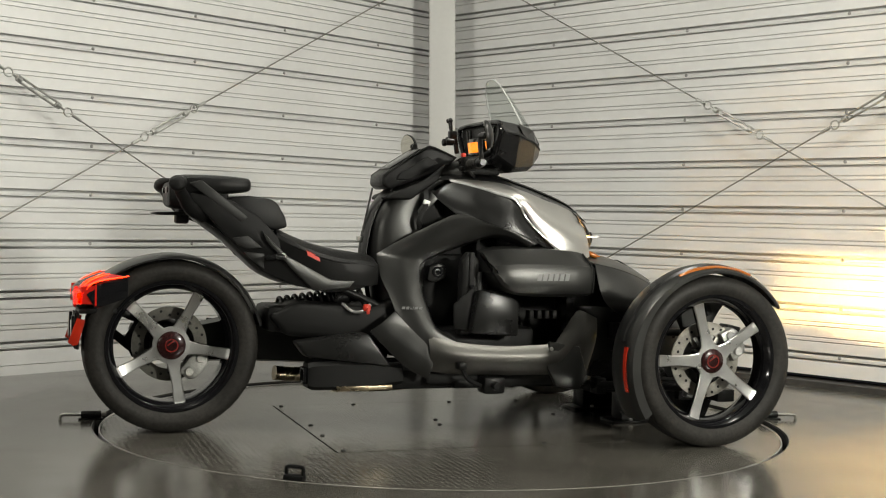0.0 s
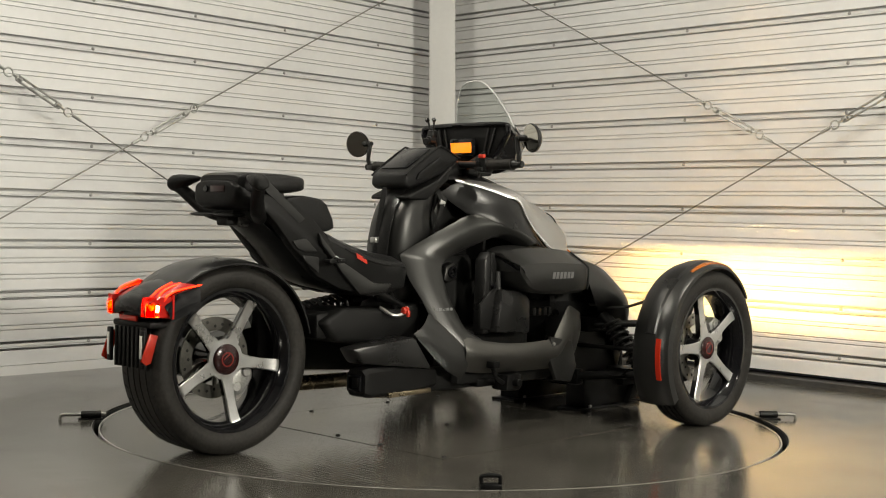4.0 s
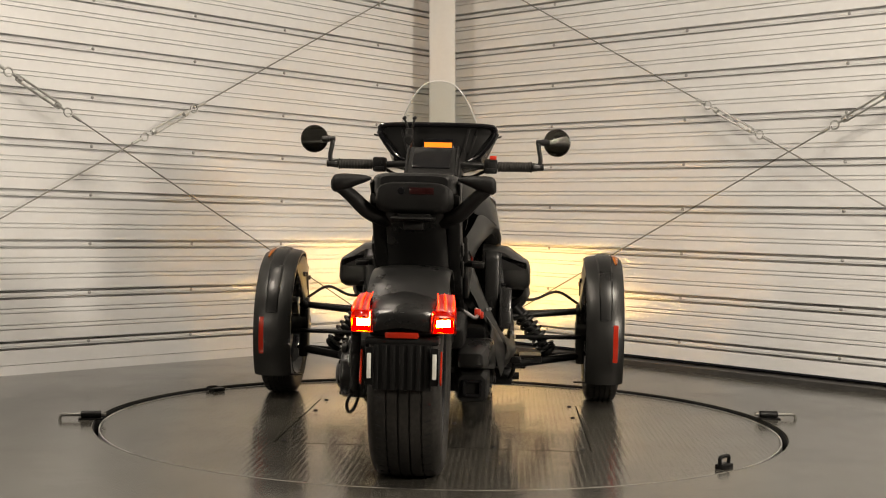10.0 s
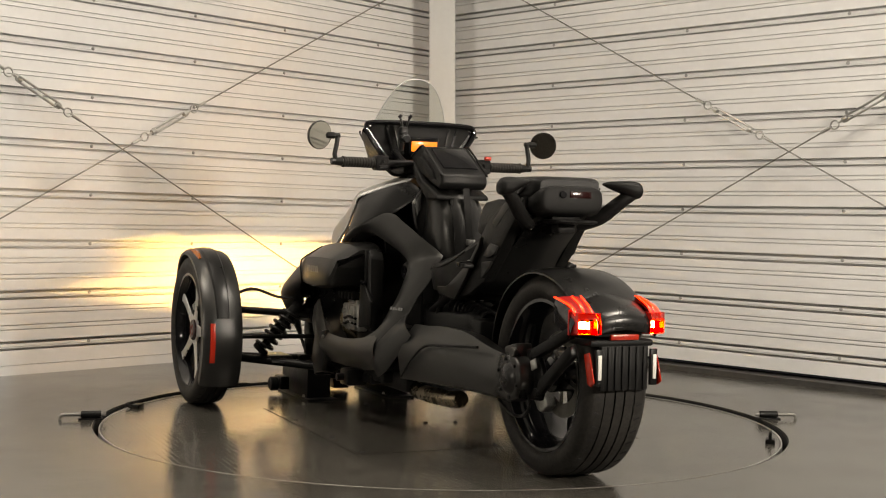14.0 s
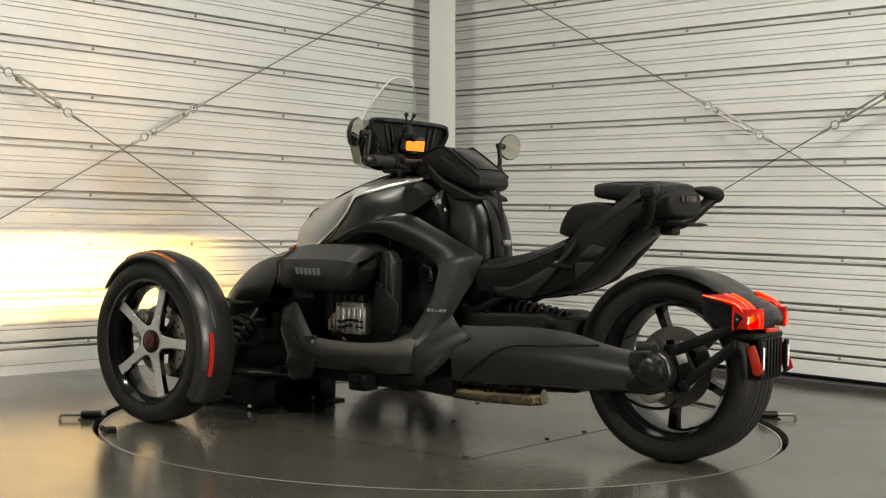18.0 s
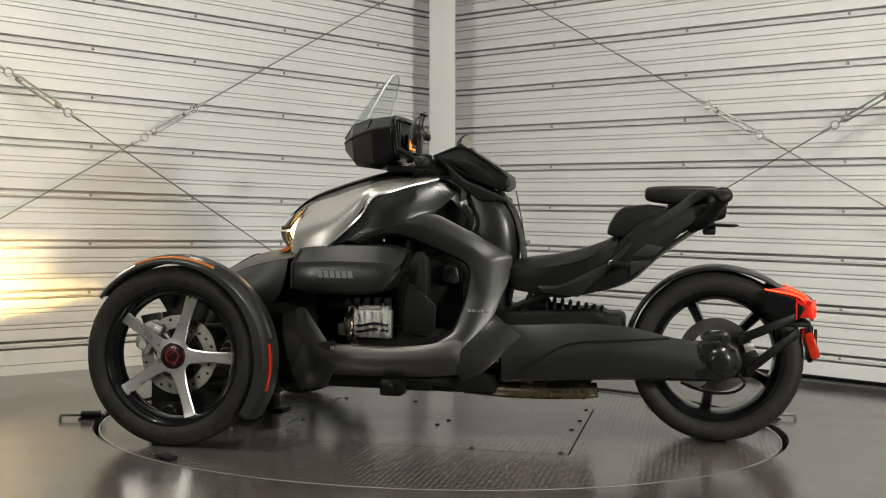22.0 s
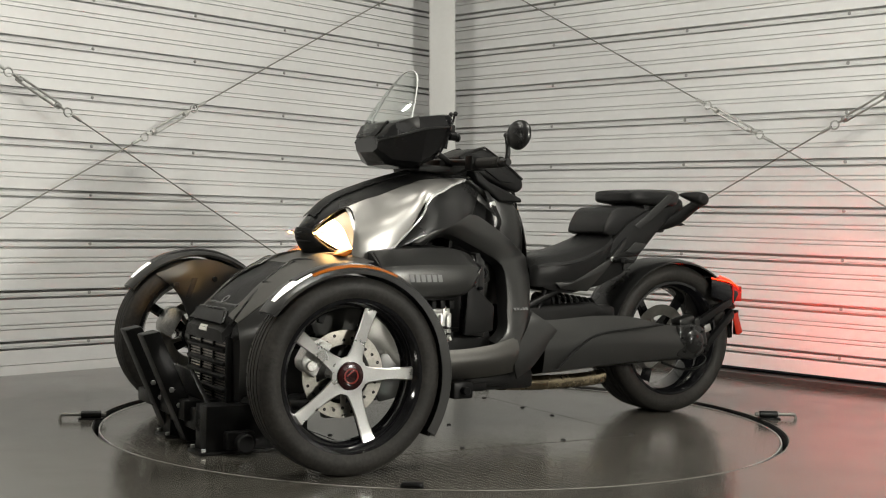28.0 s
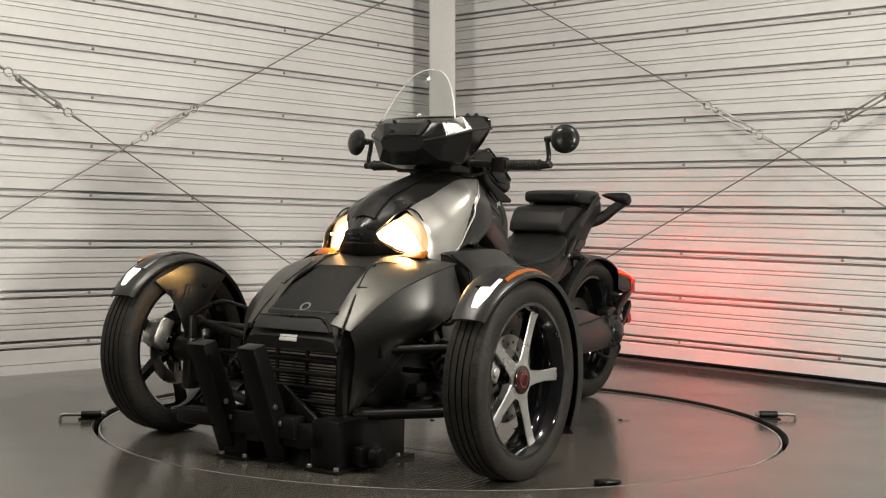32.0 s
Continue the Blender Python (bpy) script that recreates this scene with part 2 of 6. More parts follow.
M_ENGINE = mat("cast_aluminium", (0.56, 0.56, 0.54), 0.40, 0.85, 0.2, 160, 0.5, 0.2, 18)
M_HUB = mat("dark_red_hub_cap", (0.022, 0.005, 0.005), 0.18, 0, 0.2, 120, 0, 0.3, 20)
M_STRAP = mat("grey_plastic_strip", (0.022, 0.022, 0.0215), 0.42, 0, 0.1, 200, 0.1, 0.1, 12, 0, 0.1, 0.3)
M_HUBLINE = mat("red_hub_mark", (0.16, 0.015, 0.012), 0.3, 0, 0.1, 100)
M_REFL = mat("red_reflector", (0.42, 0.022, 0.008), 0.15, 0, 0.15, 400, 0.3, 0.05, 20)
M_AMBER = mat("amber_lens", (0.34, 0.088, 0.005), 0.15, 0, 0.12, 400, 0.3, 0.05, 20)
M_REDTAG = mat("red_plastic", (0.55, 0.03, 0.012), 0.4, 0, 0.1, 200)
M_EXH = mat("stainless_pipe", (0.34, 0.28, 0.19), 0.28, 1, 0.15, 90, 0.1, 0.3, 10)
M_BRACKET = mat("white_bracket_tape", (0.72, 0.71, 0.66), 0.45, 0, 0.06, 200, 0.1, 0.1, 20)
M_MARK = mat("grey_lettering", (0.18, 0.18, 0.18), 0.4, 0.3, 0.05, 200)
M_LABEL = mat("paper_label", (0.68, 0.67, 0.62), 0.6, 0, 0.08, 90)
M_STAND = mat("black_painted_steel", (0.0050, 0.0050, 0.0050), 0.36, 0, 0.2, 90, 0.3, 0.2, 8, 0, 0.08, 0.16)
M_MIRROR = mat("mirror_glass", (0.50, 0.485, 0.43), 0.03, 1, 0, 100, 0, 0, 5, 0, 0.01)
M_CLEAR = glass("clear_windscreen", (0.96, 0.98, 0.97), 0.02, 0.93)
# opaque pale colour stands in for the highlight along the windscreen's edge
M_EDGE = mat("painted_edge_highlight", (0.62, 0.63, 0.62), 0.2, 0, 0.05, 200)
M_LITLENS = glass("lit_headlamp_lens", (1, 1, 1), 0.03, 0.97)
lens_tree = M_LITLENS.node_tree
lens_glow, lens_sum = lens_tree.nodes.new("ShaderNodeEmission"), lens_tree.nodes.new("ShaderNodeAddShader")
lens_glow.inputs["Color"].default_value, lens_glow.inputs["Strength"].default_value = (1.0, 0.60, 0.24, 1), 5.0
lens_out = lens_tree.nodes["Material Output"].inputs["Surface"]
lens_tree.links.new(lens_out.links[0].from_socket, lens_sum.inputs[0])
lens_tree.links.new(lens_glow.outputs[0], lens_sum.inputs[1])
lens_tree.links.new(lens_sum.outputs[0], lens_out)
M_REDLENS = glass("red_lamp_lens", (1.0, 0.93, 0.85), 0.05, 0.97)
M_HEAD = glow("headlamp_bulb_glow", (1.0, 0.60, 0.20), 11000)
M_BOWL = mat("lamp_reflector", (0.86, 0.84, 0.80), 0.35, 0.4, 0.03, 200)
# emission on the lamp's side stands in for warm light falling on it
M_HEADSIDE = glow("painted_lamp_light", (1.0, 0.62, 0.26), 0.7, (0.5, 0.5, 0.5))
M_BEAM = glow("headlamp_beam", (1.0, 0.63, 0.19), 1000000)
M_TAIL = glow("tail_lamp_glow", (1.0, 0.022, 0.002), 6)
M_TAILBOX = mat("red_lamp_reflector", (0.60, 0.016, 0.010), 0.3, 0.2, 0.05, 200)
M_TAILFACE = glow("lit_red_lens", (1.0, 0.008, 0.003), 0.5)
M_TAILHOT = glow("tail_lamp_core", (1.0, 0.032, 0.012), 1250)
M_DRL = glow("marker_lamp_glow", (1.0, 0.97, 0.90), 1.5, (0.6, 0.6, 0.6))
M_DISPLAY = glow("amber_display", (1.0, 0.24, 0.012), 1.6)
M_TUBE = glow("lamp_diffuser", (1.0, 0.97, 0.92), 6.0, (0.8, 0.8, 0.8))


def tread_material():
    """Rubber-coated tread plate: rows of short raised bars, worn and dusty."""
    m = mat("tread_plate", (0.054, 0.050, 0.043), 0.155, 0, 0.42, 70, 0.14, 0.26, 3.0, 0, 0.05, 1.0)
    nt = m.node_tree
    co = nt.nodes.new("ShaderNodeTexCoord")
    mp = nt.nodes.new("ShaderNodeMapping")
    mp.inputs["Scale"].default_value = (1 / 0.026, 1 / 0.026, 1)
    mp.inputs["Rotation"].default_value = (0, 0, radians(45))
    nt.links.new(co.outputs["Object"], mp.inputs["Vector"])
    sp = nt.nodes.new("ShaderNodeSeparateXYZ")
    nt.links.new(mp.outputs["Vector"], sp.inputs[0])

    def wave(sock, shift):
        a = nt.nodes.new("ShaderNodeMath")
        a.operation = "MULTIPLY_ADD"
        a.inputs[1].default_value, a.inputs[2].default_value = 2 * math.pi, shift
        nt.links.new(sock, a.inputs[0])
        s = nt.nodes.new("ShaderNodeMath")
        s.operation = "SINE"
        nt.links.new(a.outputs[0], s.inputs[0])
        return s.outputs[0]
    mul = nt.nodes.new("ShaderNodeMath")
    mul.operation = "MULTIPLY"
    nt.links.new(wave(sp.outputs["X"], 0), mul.inputs[0])
    nt.links.new(wave(sp.outputs["Y"], 0.4), mul.inputs[1])
    ramp = nt.nodes.new("ShaderNodeMapRange")
    ramp.inputs["From Min"].default_value, ramp.inputs["From Max"].default_value = 0.1, 0.6
    nt.links.new(mul.outputs[0], ramp.inputs["Value"])
    b = nt.nodes["Principled BSDF"]
    old = b.inputs["Normal"].links[0].from_socket
    bn = nt.nodes.new("ShaderNodeBump")
    bn.inputs["Strength"].default_value, bn.inputs["Distance"].default_value = 0.13, 0.0020
    nt.links.new(ramp.outputs["Result"], bn.inputs["Height"])
    nt.links.new(old, bn.inputs["Normal"])
    nt.links.new(bn.outputs["Normal"], b.inputs["Normal"])
    # the bars' tops are rubbed paler than the plate
    worn = nt.nodes.new("ShaderNodeMix")
    worn.data_type = "RGBA"
    worn.blend_type = "ADD"
    worn.inputs["B"].default_value = (0.050, 0.047, 0.041, 1)
    nt.links.new(ramp.outputs["Result"], worn.inputs["Factor"])
    nt.links.new(b.inputs["Base Color"].links[0].from_socket, worn.inputs["A"])
    nt.links.new(worn.outputs["Result"], b.inputs["Base Color"])
    return m


M_TREAD = tread_material()

# ---------------------------------------------------------------- the room
ROOM = pose(0, 0, 0, 0, 0, 45)      # the room stands at 45 degrees to the view, its seen walls not quite square
ROOM_W, ROOM_E = pose(0, 0, 0, 0, 0, 47.66), pose(0, 0, 0, 0, 0, 44.22)
WALL, EAST, FAR = 2.0795, 2.1527, -5.6              # distance of the two seen walls and of the two behind
PITCH, RIB0, RIB0_EAST = 0.2253, 0.1404, 0.1407
FLOOR_Z = 0.010


def rib_profile(first):
    """Height and depth of the sheeting from bottom to top: wide channels with two narrow swages between."""
    pts = [(0.055, 0.0)]
    k = 0
    while first + k * PITCH < CEIL:
        z = first + k * PITCH
        pts += [(z - 0.0215, 0.0), (z - 0.0210, -0.044), (z - 0.0105, -0.044), (z - 0.0100, -0.003), (z - 0.0060, -0.003), (z - 0.0055, -0.007), (z - 0.0030, -0.007), (z - 0.0025, -0.003),
                (z + 0.0080, -0.003), (z + 0.0085, -0.050), (z + 0.0210, -0.050), (z + 0.0215, 0.0)]
        for f in (0.365, 0.685):
            c = z + f * PITCH
            for e in (-0.010, 0.010):
                pts += [(c + e - 0.0026, 0.0), (c + e - 0.0016, -0.011), (c + e + 0.0012, -0.011), (c + e + 0.0022, 0.0)]
        k += 1
    return [p for p in pts if p[0] < CEIL] + [(CEIL, 0.0)]


def wall_sheet(a0, a1, place, first):
    """Ribbed sheeting from a0 to a1 along the wall; place(a, depth, z) sets it in the room."""
    prof = rib_profile(first)
    bm = bmesh.new()
    lo = [bm.verts.new(place(a0, d, z)) for z, d in prof]
    hi = [bm.verts.new(place(a1, d, z)) for z, d in prof]
    for i in range(len(prof) - 1):
        bm.faces.new((lo[i], hi[i], hi[i + 1], lo[i + 1]))
    bl = [bm.verts.new(place(a0, -0.12, z)) for z in (prof[0][0], CEIL)]
    bh = [bm.verts.new(place(a1, -0.12, z)) for z in (prof[0][0], CEIL)]
    bm.faces.new((bl[0], bl[1], bh[1], bh[0]))
    bm.faces.new((lo[-1], hi[-1], bh[1], bl[1]))
    bm.faces.new((lo[0], bl[0], bh[0], hi[0]))
    return bm


def set_in_room(ob, m=ROOM):
    ob.matrix_basis = m
    return ob


def build_room():
    west = set_in_room(part("wall_west", wall_sheet(FAR - 0.3, EAST + 0.25, lambda a, d, z: (a, WALL - d, z), RIB0), M_WALL, smooth=0), ROOM_W)
    tagged(west, "white ribbed sheet-steel wall with horizontal channels", "wall", kind="structure")
    east = set_in_room(part("wall_east", wall_sheet(FAR - 0.3, WALL + 0.15, lambda a, d, z: (EAST - d, a, z), RIB0_EAST), M_WALL, smooth=0), ROOM_E)
    tagged(east, "white ribbed sheet-steel wall with horizontal channels", "wall", kind="structure")
    # unseen walls and ceiling added to close the room; dark walls cut fill light
    for nm, bm in (("wall_south", box(FAR - 0.12, FAR, FAR - 0.12, EAST + 0.5, 0, CEIL, 0)), ("wall_front", box(FAR, WALL + 0.5, FAR - 0.12, FAR, 0, CEIL, 0))):
        tagged(set_in_room(part(nm, bm, M_BACK, smooth=0)), "plain dark grey wall, unseen behind the camera", "wall", kind="structure")
    tagged(set_in_room(part("ceiling", box(FAR - 0.12, EAST + 0.5, FAR - 0.12, WALL + 0.5, CEIL, CEIL + 0.1, 0), M_CEIL, smooth=0)), "plain pale ceiling", "ceiling", kind="structure")
    # foot of the walls: white flashing on one, a black strip on the other
    fl = set_in_room(part("baseboard_west", box(FAR, EAST, WALL - 0.004, WALL + 0.1, FLOOR_Z - 0.02, 0.052, 0.001), M_WALL, smooth=0), ROOM_W)
    tagged(fl, "white sheet-steel flashing at the foot of the wall", "baseboard", kind="structure")
    st = set_in_room(part("baseboard_east", box(EAST - 0.075, EAST + 0.1, FAR, WALL - 0.10, FLOOR_Z - 0.02, 0.034, 0.002), M_BASE, smooth=0), ROOM_E)
    tagged(st, "black rubber strip at the foot of the wall", "baseboard", kind="structure")
    # screws in the channels
    screw = finish(cat(lathe([(0.0005, 0.006), (0.004, 0.0055), (0.0065, 0.002), (0.009, 0.001), (0.009, 0.0)], 10, True)))
    screw.materials.append(M_SCREW)
    for k in range(13):
        z = RIB0 + k * PITCH
        for j in range(6):
            s = -1.31 + 0.5775 * j + (0.114 if j == 5 else 0)
            share("screw", screw, pose(s, WALL + 0.0030, z + 0.0028, 90, 0, 0), west)
            share("screw", screw, pose(EAST + 0.0030, -2.18 + 0.89 * j, z + RIB0_EAST - RIB0 + 0.0028, 0, -90, 0), east)
    # corner post
    pb = moved(cat(box(-0.074, 0.074, 2.65, 2.80, -0.02, CEIL + 0.05, 0.008, 3), box(-0.13, 0.13, 2.62, 2.84, FLOOR_Z, FLOOR_Z + 0.014, 0.003)), pose(0.001, 0, 0, 0, -1.243, 0))
    tagged(moved_part("corner_post", pb, M_POST), "white square steel post in the corner", "post", kind="structure")
    # floor with a round well for the turntable
    bm = bmesh.new()
    n, well = 160, 1.2295
    inner, outer, pit = [], [], []
    for i in range(n):
        a = 2 * math.pi * i / n
        c, s = math.cos(a), math.sin(a)
        inner.append(bm.verts.new((well * c, well * s, FLOOR_Z)))
        pit.append(bm.verts.new((well * c, well * s, -0.10)))
        k = min(((EAST + 0.5) if c > 0 else -FAR) / max(abs(c), 1e-6), ((WALL + 0.5) if s > 0 else -FAR) / max(abs(s), 1e-6))
        outer.append(bm.verts.new((k * c, k * s, FLOOR_Z)))
    for i in range(n):
        j = (i + 1) % n
        bm.faces.new((inner[i], outer[i], outer[j], inner[j]))
        bm.faces.new((pit[i], inner[i], inner[j], pit[j]))
    bm.faces.new(pit)
    tagged(set_in_room(part("floor", bm, M_FLOOR, smooth=30)), "dark grey coated floor, scuffed and slightly glossy", "floor", kind="structure")
    edging = ring_lathe([(1.2296, -0.010), (1.2296, 0.0012), (1.2308, 0.0012), (1.2318, 0.0004), (1.2318, -0.010)], 160)
    tagged(part("floor_edge_trim", moved(edging, pose(0, 0, FLOOR_Z, 90, 0, 0)), M_CABLE), "thin worn steel edging round the turntable", "trim", kind="structure")
    rim = ring_lathe([(1.229, -0.06), (1.229, 0.0), (1.226, 0.0), (1.226, -0.06)], 120)
    tagged(part("floor_gap_lining", moved(rim, pose(0, 0, FLOOR_Z - 0.004, 90, 0, 0)), M_GAP), "black gap round the turntable", "trim", kind="structure")


def moved_part(name, bm, material):
    return part(name, bm, material)


def brace(place, s0, z0, s1, z1, items, label):
    """A steel cable held off the wall, with eyes and a turnbuckle; items: (kind, s) along it."""
    root = empty("brace_cable")
    root.matrix_basis = (ROOM_W if place is on_west else ROOM_E) @ Matrix.Translation(place(s0, z0))
    base = Vector(place(s0, z0))

    def at(s, off=0.0):
        z = z0 + (z1 - z0) * (s - s0) / (s1 - s0)
        return Vector(place(s, z + off)) - base
    along = (at(s1) - at(s0)).normalized()
    eyes = [s for k, s in items if k == "eye"]
    a, b = min(eyes), max(eyes)
    lo, hi = min(s0, s1), max(s0, s1)
    sign = 1 if s1 > s0 else -1
    for p, q in ((lo, a - 0.014), (b + 0.014, hi)):
        part("cable", rod(at(p), at(q), 0.0034, n=8), M_CABLE, root)
    for e, off in ((a, -1), (b, 1)):
        path = []
        nrm = Vector(place(1, 0)) - Vector(place(0, 0))
        wallward = nrm.cross(Vector((0, 0, 1))).normalized()
        up = wallward.cross(along).normalized()
        for i in range(25):
            g = 2 * math.pi * i / 24
            path.append(at(e) + along * math.cos(g) * 0.021 + up * math.sin(g) * 0.019)
        part("eye", tube(path, 0.0036, 48, 8), M_ZINC, root)
        sl = at(e) + along * (off * sign * 0.022)
        part("cable_sleeve", rod(sl, sl + along * (off * sign * 0.055), 0.0072, n=10), M_ZINC, root)
    # turnbuckle between the eyes
    m0, m1 = at(a + 0.05), at(b - 0.05)
    up = (m1 - m0).normalized().cross(wallward).normalized()
    part("turnbuckle", cat(*[rod(m0 + up * o, m1 + up * o, 0.0055, n=8) for o in (-0.011, 0.011)],
                           rod(m0 - (m1 - m0).normalized() * 0.012, m0 + (m1 - m0).normalized() * 0.014, 0.014, n=10),
                           rod(m1 - (m1 - m0).normalized() * 0.014, m1 + (m1 - m0).normalized() * 0.012, 0.014, n=10)), M_ZINC, root)
    for p, q in ((at(a + 0.018), m0), (m1, at(b - 0.018))):
        part("threaded_rod", rod(p, q, 0.0055, n=8), M_ZINC, root)
    # anchor plates at both ends, on the wall
    for s in (lo, hi):
        z = z0 + (z1 - z0) * (s - s0) / (s1 - s0)
        e = at(s)
        part("anchor", rod(e, e - wallward * place_sign(place) * OFF, 0.012, n=10), M_ZINC, root)
    return tagged(root, label, "cable", "cross braces on the walls")


OFF = 0.070


def on_west(s, z):
    return (s, WALL - OFF, z)


def on_east(s, z):
    return (EAST - OFF, s, z)


def place_sign(place):
    return 1 if place is on_west else -1


def build_braces():
    lab = "grey steel brace cable with a zinc turnbuckle before the ribbed wall"
    brace(on_west, 1.95, 2.1178, -1.45, 0.2644, [("eye", 0.3685), ("eye", 0.0853)], lab)
    brace(on_west, -2.6, 2.3746, 1.55, 0.2072, [("eye", -0.617), ("eye", -0.324)], lab)
    brace(on_east, 1.95, 2.1812, -1.6, 0.3423, [("eye", 0.3067), ("eye", 0.0083)], lab)
    brace(on_east, -2.6, 2.3235, 1.55, 0.2361, [("eye", -0.382), ("eye", -0.680)], lab)


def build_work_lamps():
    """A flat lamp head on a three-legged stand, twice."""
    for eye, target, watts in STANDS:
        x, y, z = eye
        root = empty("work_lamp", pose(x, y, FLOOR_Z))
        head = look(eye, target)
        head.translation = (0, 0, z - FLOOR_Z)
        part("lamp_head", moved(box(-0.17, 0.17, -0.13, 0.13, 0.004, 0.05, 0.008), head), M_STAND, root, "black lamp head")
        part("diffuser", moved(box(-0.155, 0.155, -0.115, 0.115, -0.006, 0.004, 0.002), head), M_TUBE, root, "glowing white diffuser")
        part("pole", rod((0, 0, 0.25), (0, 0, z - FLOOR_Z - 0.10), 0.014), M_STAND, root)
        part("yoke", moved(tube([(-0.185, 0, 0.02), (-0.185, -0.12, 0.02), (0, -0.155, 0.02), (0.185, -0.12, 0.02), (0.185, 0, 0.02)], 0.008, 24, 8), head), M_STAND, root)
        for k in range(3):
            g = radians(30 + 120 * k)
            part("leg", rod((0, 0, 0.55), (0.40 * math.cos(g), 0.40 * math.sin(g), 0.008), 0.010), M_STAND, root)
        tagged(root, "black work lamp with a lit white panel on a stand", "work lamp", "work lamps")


def build_ceiling_lights():
    # fixtures out of view, the last two only for the added fill
    for lx, ly, lr, watts in LAMPS:
        root = empty("unseen_ceiling_light", pose(lx, ly, CEIL, 0, 0, lr))
        part("housing", lathe([(0.05, 0.0), (0.10, -0.02), (0.21, -0.09), (0.225, -0.125), (0.21, -0.125)], 32, True), M_POST, root)
        part("diffuser", lathe([(0.20, -0.126), (0.19, -0.138), (0.001, -0.142)], 32, True), M_TUBE, root, "glowing white diffuser")
        tagged(root, "unseen round white ceiling light with a glowing diffuser", "ceiling light", "ceiling lights")


def build_latches():
    for x, y, rz, nm in ((-1.255, -0.172, 14, "near"), (1.268, 0.196, 184, "far")):
        root = empty("slide_bolt", pose(x, y, FLOOR_Z, 0, 0, rz))
        part("base_plate", box(-0.02, 0.062, -0.02, 0.02, 0.0, 0.005, 0.001), M_STAND, root)
        part("barrel", rod((-0.012, 0, 0.018), (0.058, 0, 0.018), 0.013, n=12), M_STAND, root)
        part("bolt_rod", rod((-0.07, 0, 0.018), (0.075, 0, 0.018), 0.0065, n=10), M_CABLE, root)
        part("handle", tube([(-0.068, 0, 0.018), (-0.078, 0, 0.016), (-0.082, 0, 0.006), (-0.082, 0, -0.0)], 0.0055, 14, 8), M_CABLE, root)
        tagged(root, "small steel slide bolt on the floor at the turntable's edge", "bolt", "slide bolts")


def build_turntable():
    root = empty("turntable", pose(0, 0, 0))
    R = 1.200
    seam = 0.52
    bm = bmesh.new()
    n = 160
    top = [bm.verts.new((R * math.cos(2 * math.pi * i / n), R * math.sin(2 * math.pi * i / n), 0)) for i in range(n)]
    rim = [bm.verts.new((R * math.cos(2 * math.pi * i / n) * 1.003, R * math.sin(2 * math.pi * i / n) * 1.003, -0.004)) for i in range(n)]
    low = [bm.verts.new((v.co.x, v.co.y, -0.06)) for v in rim]
    sq = [bm.verts.new((x, y, 0)) for x, y in ((seam, -seam), (seam, seam), (-seam, seam), (-seam, -seam))]
    sql = [bm.verts.new((v.co.x, v.co.y, -0.02)) for v in sq]
    for i in range(n):
        j = (i + 1) % n
        bm.faces.new((top[i], rim[i], rim[j], top[j]))
        bm.faces.new((rim[i], low[i], low[j], rim[j]))
    q = n // 8
    for k in range(4):
        idx = [(2 * q * k - q + i) % n for i in range(2 * q + 1)]
        bm.faces.new([sq[(k + 1) % 4], sq[k]] + [top[i] for i in idx])
        bm.faces.new((sq[k], sq[(k + 1) % 4], sql[(k + 1) % 4], sql[k]))
    bm.faces.new(sql)
    part("deck", bm, M_TREAD, root, smooth=20)
    part("edge_ring", moved(ring_lathe([(1.2035, -0.02), (1.2035, 0.0012), (1.2085, 0.0012), (1.2085, -0.02)], 160), pose(0, 0, 0, 90, 0, 0)), M_ENGINE, root, "worn bare steel edge")
    part("hatch", box(-seam + 0.006, seam - 0.006, -seam + 0.006, seam - 0.006, -0.016, 0.0005, 0.0, 1), M_TREAD, root, smooth=0)
    bolt = finish(lathe([(0.0005, 0.0045), (0.006, 0.004), (0.009, 0.001), (0.009, 0.0)], 10, True))
    bolt.materials.append(M_GAP)
    for x, y in ((0.49, -0.49), (0.2, -0.49), (-0.49, -0.49), (0.49, 0.49), (-0.2, 0.49), (-0.49, 0.49), (0.49, 0.1), (-0.48, 0.02), (0.0, 0.06), (-0.02, -0.05), (0.2, 0.49), (-0.49, -0.2)):
        share("bolt", bolt, pose(x, y, 0.0005), root)
    for ang, tip in ((-129.1, 0), (56.4, 66)):
        ring = empty("tie_down_ring", pose(1.168 * math.cos(radians(ang)), 1.168 * math.sin(radians(ang)), 0.0, 0, 0, ang + 90), root)
        part("ring_plate", box(-0.03, 0.03, -0.016, 0.016, 0, 0.016, 0.003), M_STAND, ring)
        w, hgt = 0.026, 0.036
        part("ring_loop", moved(tube([(-w, 0, 0.008), (-w, 0, hgt * 0.6), (-w * 0.95, 0, hgt), (0, 0, hgt + 0.003), (w * 0.95, 0, hgt), (w, 0, hgt * 0.6), (w, 0, 0.008)], 0.0060, 40, 8), pose(0, 0, 0, tip, 0, 0)), M_STAND, ring)
    return tagged(root, "round dark tread-plate turntable let into the floor, turning", "turntable")


# ---------------------------------------------------------------- the three-wheeler
# In its own space x points ahead, y to its left; the origin lies over the turntable's centre line.
FRONT_X, REAR_X = 0.732, -0.976
TRACK = 0.666


